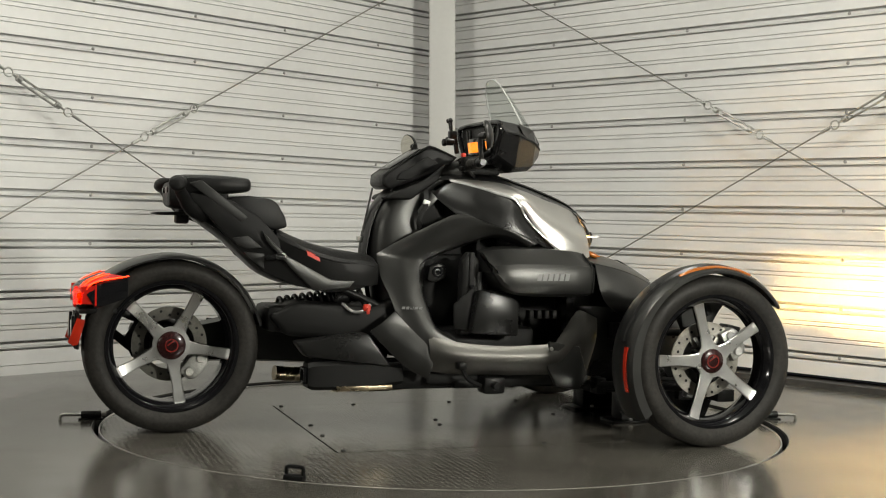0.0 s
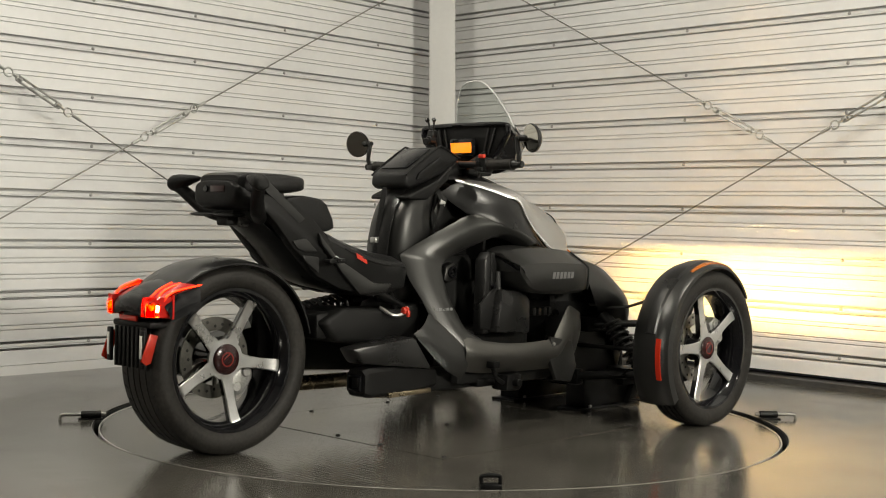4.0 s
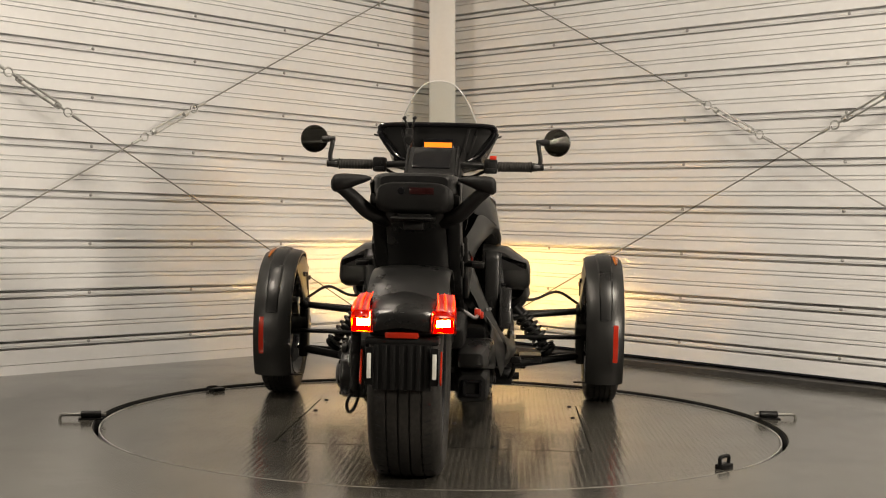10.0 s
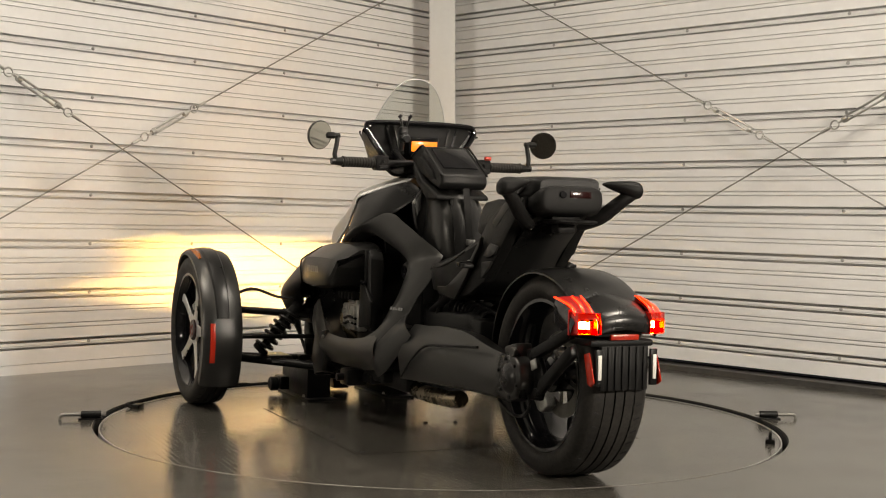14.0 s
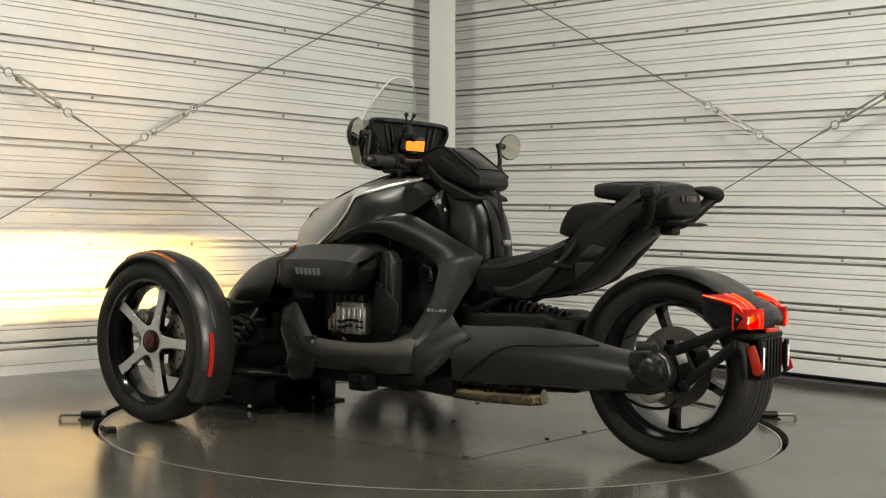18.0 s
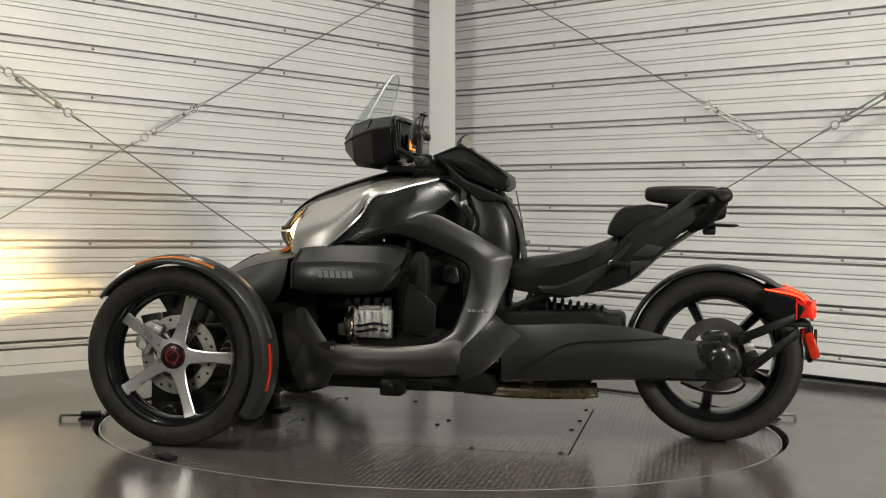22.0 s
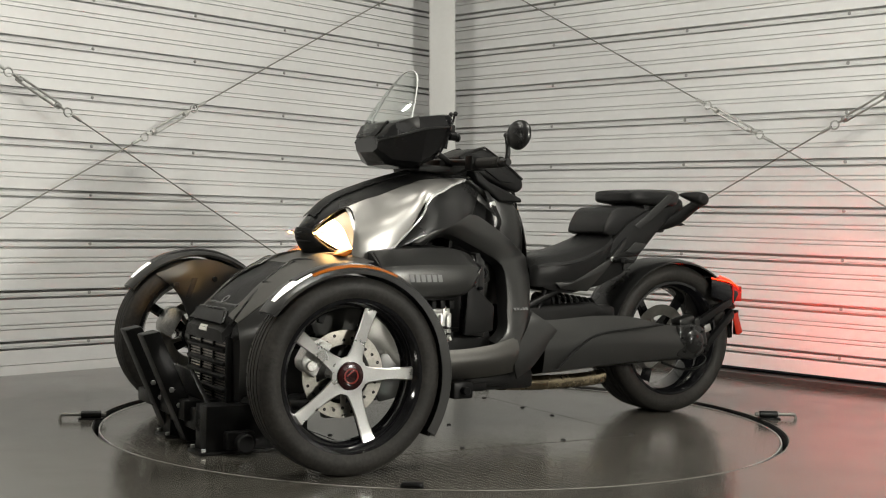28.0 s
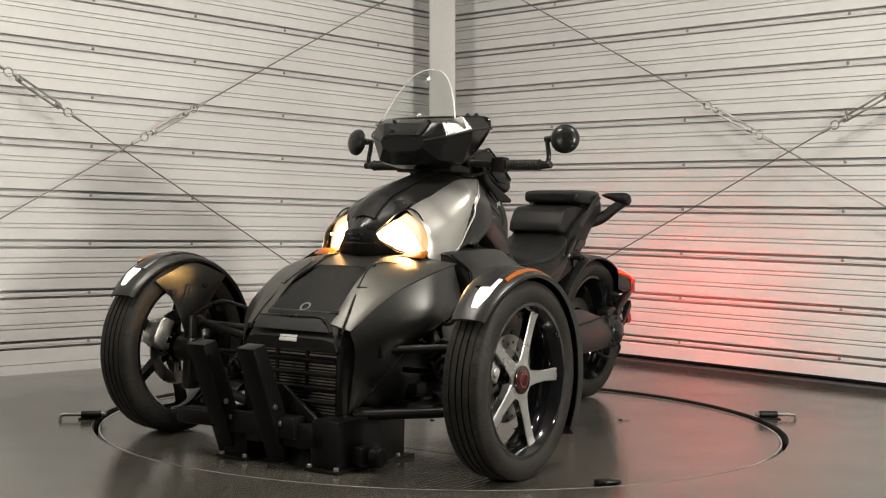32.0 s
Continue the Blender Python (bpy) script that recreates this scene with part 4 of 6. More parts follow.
def build_hood(root):
    zt = [(0.594, 0.700), (0.560, 0.738), (0.485, 0.800), (0.374, 0.845), (0.273, 0.877), (0.171, 0.905), (0.069, 0.917), (-0.040, 0.918)]
    edge = [(0.566, 0.055, 0.694), (0.530, 0.085, 0.735), (0.482, 0.110, 0.774), (0.364, 0.125, 0.815), (0.265, 0.122, 0.853), (0.166, 0.112, 0.880), (0.069, 0.098, 0.886), (-0.040, 0.075, 0.885)]
    part("hood", sheet([[(x, -y, z) for x, y, z in edge], [(x, 0, z) for x, z in zt], edge], 0.008, 28, 14), M_BLACK, root, "satin black hood over the nose")
    part("hood_ridge", sheet([[(x, -0.045, z + 0.003) for x, z in zt[1:6]], [(x, 0, z + 0.012) for x, z in zt[1:6]], [(x, 0.045, z + 0.003) for x, z in zt[1:6]]], 0.006, 16, 8), M_TEXT, root, "raised black ridge")
    # silver side panels
    low = [(0.500, 0.215, 0.618), (0.452, 0.232, 0.604), (0.390, 0.240, 0.622), (0.340, 0.236, 0.655), (0.282, 0.224, 0.716), (0.232, 0.216, 0.790), (0.190, 0.208, 0.826), (0.000, 0.094, 0.878)]
    top = [(0.478, 0.118, 0.770), (0.455, 0.122, 0.784), (0.405, 0.127, 0.804), (0.360, 0.128, 0.817), (0.300, 0.127, 0.840), (0.240, 0.122, 0.860), (0.166, 0.114, 0.879), (0.000, 0.088, 0.888)]
    mid = [(a[0] * 0.5 + b[0] * 0.5, max(a[1], b[1]) * 0.60 + min(a[1], b[1]) * 0.40 + 0.026, (a[2] + b[2]) / 2 + 0.006) for a, b in zip(low, top)]
    mid[-1] = (0.0, 0.092, 0.884)
    mid[-2] = (0.178, 0.168, 0.856)
    both("silver_panel", lambda: sheet([top, mid, low], 0.008, 26, 14), M_SILVER, root, "silver metallic side panel of the hood")
    both("silver_trim", lambda: sheet([[(0.228, 0.219, 0.798), (0.201, 0.214, 0.828), (0.15, 0.186, 0.845), (0.08, 0.142, 0.867), (-0.004, 0.092, 0.887)], [(0.223, 0.224, 0.788), (0.196, 0.220, 0.816), (0.145, 0.190, 0.834), (0.08, 0.147, 0.857), (0.0, 0.096, 0.878)]], 0.005, 18, 4), M_STRIPE, root, "bright silver trim strip")
    both("silver_edge", lambda: tube([(0.226, 0.222, 0.790), (0.240, 0.228, 0.758), (0.286, 0.230, 0.708), (0.345, 0.241, 0.658), (0.395, 0.243, 0.626), (0.45, 0.236, 0.606)], lambda k: 0.0042 - 0.0022 * k, 24, 6), M_STRIPE, root, "thin bright edge of the silver panel")
    # plates added under the hood to stop headlamp light leaking through gaps
    for x, half in ((0.275, [(0.108, 0.840), (0.195, 0.765), (0.205, 0.69), (0.20, 0.61)]), (0.09, [(0.085, 0.860), (0.150, 0.800), (0.165, 0.74), (0.15, 0.60)])):
        ring = [(y, z) for y, z in half] + [(-y, z) for y, z in half[::-1]]
        part("light_block", hexa([(x - 0.006, y, z) for y, z in ring], [(x + 0.006, y, z) for y, z in ring], 0), M_TEXT, root, "added black plate under the hood that blocks lamp light", smooth=0)
    # shoulder under the silver panel, running back to the tank
    both("shoulder_panel", lambda: sheet([[(0.230, 0.216, 0.780), (0.190, 0.208, 0.820), (0.09, 0.148, 0.858), (0.0, 0.097, 0.872), (-0.066, 0.078, 0.836)],
                                          [(0.300, 0.215, 0.700), (0.19, 0.226, 0.765), (0.10, 0.196, 0.796), (0.03, 0.158, 0.802), (-0.035, 0.112, 0.800)],
                                          [(0.370, 0.225, 0.630), (0.23, 0.240, 0.685), (0.12, 0.224, 0.726), (0.05, 0.188, 0.752), (0.0, 0.150, 0.764)]], 0.008, 18, 10), M_BLACK, root, "satin black shoulder panel")


def build_headlamps(root):
    for s in (1, -1):
        f = (lambda b: b) if s > 0 else flip
        top = [(0.556, 0.052, 0.692), (0.534, 0.073, 0.715), (0.510, 0.092, 0.735)]
        mid = [(0.548, 0.062, 0.672), (0.530, 0.115, 0.686), (0.502, 0.150, 0.704)]
        low = [(0.512, 0.112, 0.640), (0.500, 0.152, 0.633), (0.484, 0.186, 0.631)]
        lamp = part("headlamp", f(sheet([top, mid, low], 0.003, 12, 8)), M_LITLENS, root, "clear headlamp, lit warm white")
        rim = [Vector(p) for p in (top[0], top[1], top[2], mid[2], low[2], low[1], low[0], mid[0])]
        bulb = Vector((0.438, 0.100, 0.684))
        rings = []
        for k, deep in ((0.0, 0.004), (0.35, 0.016), (0.7, 0.016), (0.93, 0.0)):
            rings.append([tuple(p.lerp(bulb, k) + (p - bulb).cross(Vector((1, 0, 0))).cross(p - bulb).normalized() * -deep * (0 if k == 0 else 1) - Vector((0.004, 0, 0))) for p in rim])
        part("reflector", f(loft(rings, 3, False)), M_BOWL, lamp, "bright metal reflector bowl")
        part("bulb", f(rod(bulb + Vector((0.001, 0, 0)), bulb + Vector((0.006, 0, 0)), 0.006, n=12)), M_HEAD, lamp, "glowing headlamp bulb")
        # shell behind the bowl, plus a hidden box added against stray lamp light
        back = [[tuple(p + (bulb - p).normalized() * -0.004 - Vector((0.007, 0, 0))) for p in rim], [tuple(bulb + (p - bulb) * 0.55 - Vector((0.02, 0, 0)) + Vector((0, (p.y - bulb.y) * 0.35, (p.z - bulb.z) * 0.35))) for p in rim], [tuple(bulb + (p - bulb) * 0.3 - Vector((0.03, 0, 0))) for p in rim], [tuple(bulb + (p - bulb) * 0.05 - Vector((0.034, 0, 0))) for p in rim]]
        part("lamp_back", f(cat(loft(back, 2, False), box(0.30, 0.415, 0.01, 0.115, 0.60, 0.775, 0.02))), M_TEXT, lamp, "black lamp housing with an added light-blocking box")
        part("lamp_side", f(sheet([[(0.509, 0.094, 0.735), (0.492, 0.103, 0.748), (0.474, 0.112, 0.760)], [(0.501, 0.152, 0.704), (0.486, 0.166, 0.713), (0.468, 0.180, 0.722)], [(0.483, 0.188, 0.631), (0.478, 0.196, 0.630), (0.472, 0.202, 0.630)]], 0.004, 6, 8)), M_HEADSIDE, lamp, "side of the lamp with its warm light painted on")
    # dark face between the lamps
    part("nose_face", sheet([[(0.572, -0.06, 0.700), (0.600, 0, 0.705), (0.572, 0.06, 0.700)], [(0.566, -0.075, 0.670), (0.598, 0, 0.670), (0.566, 0.075, 0.670)], [(0.535, -0.115, 0.636), (0.570, 0, 0.628), (0.535, 0.115, 0.636)], [(0.50, -0.12, 0.610), (0.54, 0, 0.604), (0.50, 0.12, 0.610)]], 0.010, 14, 10), M_TEXT, root, "black louvred face between the headlamps")
    for i in range(3):
        part("louvre", tube([(0.575, -0.058, 0.688 - 0.014 * i), (0.606 - 0.003 * i, 0, 0.688 - 0.014 * i), (0.575, 0.058, 0.688 - 0.014 * i)], 0.0035, 14, 6), M_BLACK, root)
    # projectors in the lamps: a bright line between two thin shades gives the low beam its sharp top
    for s in (-1, 1):
        yc = s * 0.100
        y0, y1 = yc - 0.014, yc + 0.014
        x0, x1, z = 0.546, 0.583, 0.6900
        shade = cat(box(x0, x1, y0, y1, z + 0.0016, z + 0.0022, 0), box(x1 - 0.001, x1, y0, y1, z - 0.0008, z + 0.0015, 0), box(x0, x0 + 0.021, y0, y1, z - 0.0052, z - 0.0046, 0),
                    box(x0 - 0.001, x0, y0, y1, z - 0.0052, z + 0.0022, 0), box(x0, x1, y0 - 0.0006, y0, z - 0.0052, z + 0.0022, 0), box(x0, x1, y1, y1 + 0.0006, z - 0.0052, z + 0.0022, 0))
        pr = part("projector", shade, M_ENGINE, root, "metal beam shade in the headlamp", smooth=0)
        part("beam_source", box(x0 + 0.0005, x0 + 0.0012, yc - 0.008, yc + 0.008, z + 0.0001, z + 0.0013, 0), M_BEAM, pr, "glowing headlamp filament strip", smooth=0)
    both("lamp_rim", lambda: tube([(0.570, 0.050, 0.697), (0.532, 0.084, 0.738), (0.478, 0.118, 0.774), (0.474, 0.170, 0.745), (0.478, 0.215, 0.640), (0.505, 0.185, 0.624), (0.525, 0.112, 0.634), (0.566, 0.056, 0.676)], 0.0026, 44, 6), M_GLOSS, root, "black headlamp rim")
    both("turn_signal", lambda: slab([(0.52, 0.612), (0.548, 0.618), (0.50, 0.640), (0.488, 0.632)], 0.135, 0.215, 0.004), M_AMBER, root, "amber turn signal under the headlamp")


def build_fairings(root):
    """Engine surround: upper arm, rear column and sill of each side, and the pods."""
    outer = [(0.300, 0.228, 0.662), (0.18, 0.222, 0.716), (0.09, 0.200, 0.748), (0.003, 0.167, 0.760), (-0.073, 0.150, 0.728), (-0.167, 0.124, 0.679), (-0.255, 0.086, 0.624), (-0.268, 0.090, 0.604), (-0.261, 0.127, 0.532), (-0.240, 0.162, 0.472), (-0.225, 0.185, 0.422), (-0.195, 0.225, 0.335), (-0.138, 0.262, 0.245)]
    crease = [(0.250, 0.238, 0.652), (0.190, 0.226, 0.682), (0.134, 0.208, 0.692), (0.070, 0.190, 0.675), (-0.002, 0.170, 0.647), (-0.070, 0.156, 0.618), (-0.114, 0.150, 0.594), (-0.132, 0.156, 0.568), (-0.134, 0.166, 0.537), (-0.127, 0.189, 0.472), (-0.113, 0.214, 0.419), (-0.090, 0.248, 0.355), (-0.030, 0.280, 0.315)]
    mid = [((a[0] + b[0]) / 2, (a[1] + b[1]) / 2 + 0.012, (a[2] + b[2]) / 2 + 0.004) for a, b in zip(outer, crease)]
    lip = []
    for x, y, z in crease:
        d = Vector((0.08 - x, 0, 0.50 - z)).normalized() * 0.014
        lip.append((x + d.x, y - 0.045, z + d.z))
    both("frame_panel", lambda: sheet([outer, mid, crease], 0.008, 52, 10), M_PANEL, root, "satin graphite panel arching round the engine", smooth=35)
    both("panel_lip", lambda: sheet([[(x, y - 0.002, z) for x, y, z in crease], lip], 0.006, 52, 3), M_BLACK, root, "black inner edge of the arched panel")
    both("sill_panel", lambda: sheet([[(-0.125, 0.252, 0.345), (-0.03, 0.278, 0.318), (0.12, 0.288, 0.303), (0.28, 0.288, 0.305), (0.335, 0.287, 0.312), (0.352, 0.286, 0.328), (0.412, 0.284, 0.412), (0.428, 0.283, 0.426), (0.448, 0.282, 0.424), (0.505, 0.278, 0.398)],
                                      [(-0.125, 0.278, 0.290), (-0.03, 0.298, 0.268), (0.12, 0.306, 0.258), (0.28, 0.305, 0.254), (0.335, 0.303, 0.256), (0.36, 0.301, 0.262), (0.415, 0.297, 0.31), (0.440, 0.294, 0.325), (0.46, 0.292, 0.325), (0.50, 0.284, 0.32)],
                                      [(-0.115, 0.258, 0.215), (-0.03, 0.262, 0.205), (0.12, 0.266, 0.200), (0.28, 0.266, 0.198), (0.335, 0.266, 0.198), (0.36, 0.266, 0.198), (0.41, 0.265, 0.196), (0.43, 0.264, 0.194), (0.45, 0.262, 0.194), (0.475, 0.258, 0.195)]], 0.010, 36, 10), M_SILL, root, "satin graphite sill panel")
    both("rear_wedge_panel", lambda: sheet([[(-0.120, 0.268, 0.30), (-0.18, 0.238, 0.36), (-0.230, 0.196, 0.418)], [(-0.11, 0.272, 0.235), (-0.19, 0.256, 0.296), (-0.280, 0.222, 0.382)], [(-0.13, 0.258, 0.190), (-0.21, 0.248, 0.236), (-0.325, 0.220, 0.352)]], 0.010, 12, 8), M_GREY, root, "graphite wedge panel behind the sill")
    both("sill_foot", lambda: slab([(0.47, 0.192), (0.36, 0.150), (0.445, 0.140), (0.50, 0.185)], 0.225, 0.262, 0.006), M_TEXT, root)
    both("sill_front_plate", lambda: slab([(0.430, 0.300), (0.312, 0.318), (0.306, 0.228), (0.341, 0.158), (0.430, 0.142), (0.462, 0.200)], 0.282, 0.303, 0.006), M_GREY, root, "angular graphite plate at the front of the sill", smooth=25)
    both("plate_bolt", lambda: rod((0.318, 0.304, 0.292), (0.318, 0.311, 0.292), 0.007, n=10), M_ZINC, root)
    # pods
    def pod():
        secs = []
        for x, k, zb, drop in ((0.450, 0.90, 0.490, 0.022), (0.440, 0.96, 0.482, 0.012), (0.30, 1.0, 0.478, 0.0), (0.17, 1.0, 0.484, 0.0), (0.115, 0.97, 0.505, 0.006), (0.075, 0.90, 0.560, 0.020)):
            yo = 0.20 + 0.160 * k
            secs.append([(x, 0.18, zb + 0.004), (x, yo - 0.022, zb), (x, yo - 0.006, zb + 0.010), (x, yo, zb + 0.026), (x, yo - 0.002, 0.572 - drop * 0.5), (x, yo - 0.010, 0.592 - drop * 0.6), (x, yo - 0.088, 0.644 - drop), (x, 0.18, 0.652 - drop)])
        return loft(secs, 2)
    both("engine_pod", pod, M_PANEL, root, "satin graphite pod beside the engine", smooth=24)
    both("pod_lettering", lambda: moved(bars(6, 0.024, 0.021, 0.235, 0.536), pose(0, 0.3590, 0)), M_MARK, root)
    both("pod_seam", lambda: tube([(0.452, 0.352, 0.495), (0.4535, 0.355, 0.560), (0.452, 0.342, 0.585), (0.446, 0.272, 0.628)], 0.0035, 18, 6), M_TEXT, root)
    both("column_lettering", lambda: moved(bars(5, 0.010, 0.0150, 0.0, 0.426, 0.3), pose(-0.208, 0.2055, 0, 0, 0, 13) @ pose(0, 0, 0.424) @ pose(0, 0, 0, 24, 0, 0) @ pose(0, 0, -0.424)), M_MARK, root)


def build_engine(root):
    part("engine_block", cat(box(-0.10, 0.44, -0.095, 0.095, 0.20, 0.62, 0.03), box(-0.06, 0.30, -0.20, 0.20, 0.23, 0.36, 0.02)), M_TEXT, root, "dark engine block inside the fairing")
    ec = part("engine_cover", box(0.09, 0.215, 0.20, 0.240, 0.325, 0.425, 0.008), M_ENGINE, root, "bare cast metal engine cover")
    ec.matrix_basis = Matrix.Translation((0.036, 0, 0))
    for i in range(5):
        part("cover_rib", box(0.105 + 0.026 * i, 0.117 + 0.026 * i, 0.238, 0.252, 0.335, 0.418, 0.003), M_ENGINE, ec)
    for x0, x1, z0, z1, y in ((0.205, 0.262, 0.345, 0.395, 0.235), (0.225, 0.250, 0.392, 0.432, 0.225), (0.118, 0.190, 0.425, 0.440, 0.236), (0.100, 0.128, 0.395, 0.448, 0.242), (0.255, 0.285, 0.330, 0.372, 0.228)):
        part("casting", box(x0, x1, 0.19, y, z0, z1, 0.005), M_ENGINE, ec)
    for x, z in ((0.10, 0.335), (0.19, 0.335), (0.235, 0.37), (0.215, 0.418), (0.115, 0.436)):
        part("cover_bolt", rod((x, 0.232, z), (x, 0.250, z), 0.006, n=8), M_ZINC, ec)
    for z in (0.352, 0.372):
        part("hose", tube([(0.10, 0.246, z), (0.15, 0.256, z + 0.006), (0.20, 0.250, z - 0.004), (0.25, 0.242, z + 0.004)], 0.005, 18, 6), M_TEXT, ec)
    part("cover_tube", rod((0.15, 0.22, 0.432), (0.21, 0.22, 0.432), 0.014), M_ENGINE, ec)
    for x, z in ((0.13, 0.36), (0.21, 0.395)):
        part("cover_bolt", rod((x, 0.235, z), (x, 0.258, z), 0.009), M_ZINC, ec)
    part("header_pipe", tube([(0.265, 0.21, 0.42), (0.275, 0.235, 0.37), (0.27, 0.22, 0.32), (0.25, 0.18, 0.28)], 0.020, 20, 12), M_EXH, root, "steel exhaust header")
    both("intake_duct", lambda: slab([(-0.005, 0.335), (0.075, 0.345), (0.065, 0.60), (0.03, 0.635), (0.0, 0.60)], 0.19, 0.245, 0.012), M_BLACK, root, "black duct behind the pod")
    both("duct_plate", lambda: slab([(0.075, 0.520), (0.048, 0.516), (-0.034, 0.445), (-0.030, 0.360), (0.085, 0.345)], 0.244, 0.256, 0.005), M_TEXT, root, "angular black plate under the duct")
    both("duct_band", lambda: box(0.024, 0.044, 0.20, 0.252, 0.40, 0.628, 0.004), M_TEXT, root, "black upright strip")
    both("duct_bolt", lambda: rod((0.03, 0.25, 0.508), (0.03, 0.268, 0.508), 0.007), M_GLOSS, root)
    both("ring_boss", lambda: slab([(-0.093, 0.525), (-0.068, 0.515), (-0.023, 0.530), (-0.023, 0.575), (-0.048, 0.590), (-0.083, 0.575)], 0.095, 0.134, 0.008), M_GREY, root, "graphite mounting boss")
    both("duct_ring", lambda: cat(moved(ring_lathe([(0.020, -0.002), (0.020, 0.004), (0.013, 0.004), (0.013, -0.002)], 20), pose(-0.055, 0.136, 0.554)), rod((-0.055, 0.130, 0.554), (-0.055, 0.139, 0.554), 0.008, n=6)), M_GLOSS, root, "black ring bolt")
    part("side_box", flip(cat(slab([(0.02, 0.345), (0.20, 0.335), (0.20, 0.46), (0.155, 0.49), (0.045, 0.50)], 0.20, 0.292, 0.012))), M_BLACK, root, "black side box under the pod")
    part("fin_pack", flip(cat(*[box(0.25 + 0.03 * i, 0.268 + 0.03 * i, 0.22, 0.262, 0.395, 0.425, 0.004) for i in range(4)])), M_TEXT, root)
    part("fin_pack", cat(*[box(0.13 + 0.035 * i, 0.15 + 0.035 * i, 0.22, 0.262, 0.44, 0.468, 0.004) for i in range(5)]), M_TEXT, root)
    part("silver_pipe", flip(tube([(0.065, 0.245, 0.56), (0.06, 0.255, 0.48), (0.06, 0.25, 0.40)], 0.011, 14, 10)), M_STRAP, root, "dark upright pipe")
    part("underbody", cat(box(-0.24, 0.52, -0.20, 0.20, 0.145, 0.215, 0.015), box(-0.12, 0.10, -0.235, 0.235, 0.165, 0.205, 0.01)), M_TEXT, root, "black underbody tray")
    both("footrest", lambda: cat(box(0.07, 0.15, 0.22, 0.30, 0.135, 0.195, 0.010), rod((0.11, 0.26, 0.165), (0.11, 0.325, 0.165), 0.014), box(-0.02, 0.17, 0.20, 0.24, 0.15, 0.18, 0.006)), M_STAND, root, "black folding footrest")
    part("brake_pedal", flip(cat(tube([(0.06, 0.29, 0.165), (0.01, 0.30, 0.19), (-0.02, 0.305, 0.235)], 0.008, 14, 8), box(-0.035, -0.005, 0.29, 0.33, 0.225, 0.25, 0.004))), M_STAND, root, "black brake pedal")


def build_tank(root):
    secs = []
    for z, xr, xf, hw in ((0.44, -0.255, 0.06, 0.078), (0.52, -0.270, 0.04, 0.084), (0.60, -0.282, 0.0, 0.090), (0.68, -0.282, -0.05, 0.094), (0.75, -0.268, -0.085, 0.092), (0.81, -0.230, -0.075, 0.086), (0.86, -0.178, -0.03, 0.076), (0.895, -0.11, 0.05, 0.066)):
        secs.append(oval((xr + xf) / 2, 0, z, (xf - xr) / 2, hw, 3.0, 24, "Z"))
    part("tank_shell", loft(secs, 4), M_GREY, root, "rounded graphite tank cover")
    part("tank_spine", sheet([[(-0.300, -0.05, 0.575), (-0.288, -0.052, 0.68), (-0.255, -0.05, 0.78), (-0.20, -0.045, 0.85)], [(-0.306, 0, 0.575), (-0.294, 0, 0.68), (-0.262, 0, 0.78), (-0.205, 0, 0.855)], [(-0.300, 0.05, 0.575), (-0.288, 0.052, 0.68), (-0.255, 0.05, 0.78), (-0.20, 0.045, 0.85)]], 0.012, 14, 6), M_BLACK, root, "black strip down the tank cover")
    part("tank_core", box(-0.13, 0.20, -0.072, 0.072, 0.56, 0.850, 0.02), M_TEXT, root, "dark core between the tank cover and the hood")
    both("scoop_plate", lambda: sheet([[(-0.066, 0.080, 0.838), (-0.085, 0.092, 0.815), (-0.128, 0.112, 0.772)], [(-0.048, 0.098, 0.815), (-0.070, 0.108, 0.795), (-0.122, 0.120, 0.752)]], 0.006, 8, 4), M_GREY, root, "graphite plate at the tank's edge")
    both("side_strap", lambda: sheet([[(-0.100, 0.088, 0.850), (-0.110, 0.124, 0.795), (-0.135, 0.128, 0.74), (-0.130, 0.120, 0.705)], [(-0.082, 0.090, 0.850), (-0.092, 0.126, 0.795), (-0.117, 0.130, 0.74), (-0.112, 0.122, 0.705)]], 0.003, 12, 2), M_TEXT, root, "black webbing strap")
    both("strap_slide", lambda: moved(box(-0.013, 0.013, -0.002, 0.004, -0.009, 0.009, 0.002), pose(-0.098, 0.122, 0.800, 0, 20, 0)), M_ZINC, root, "bright strap slide")
    # strap buckle
    part("bag_strap", sheet([[(-0.264, -0.012, 0.85), (-0.288, -0.012, 0.74), (-0.302, -0.012, 0.66), (-0.310, -0.012, 0.60)], [(-0.264, 0.012, 0.85), (-0.288, 0.012, 0.74), (-0.302, 0.012, 0.66), (-0.310, 0.012, 0.60)]], 0.003, 12, 2), M_TEXT, root, "black webbing strap")
    part("strap_buckle", cat(box(-0.318, -0.298, -0.014, 0.014, 0.655, 0.675, 0.003)), M_ZINC, root, "bright strap buckle")


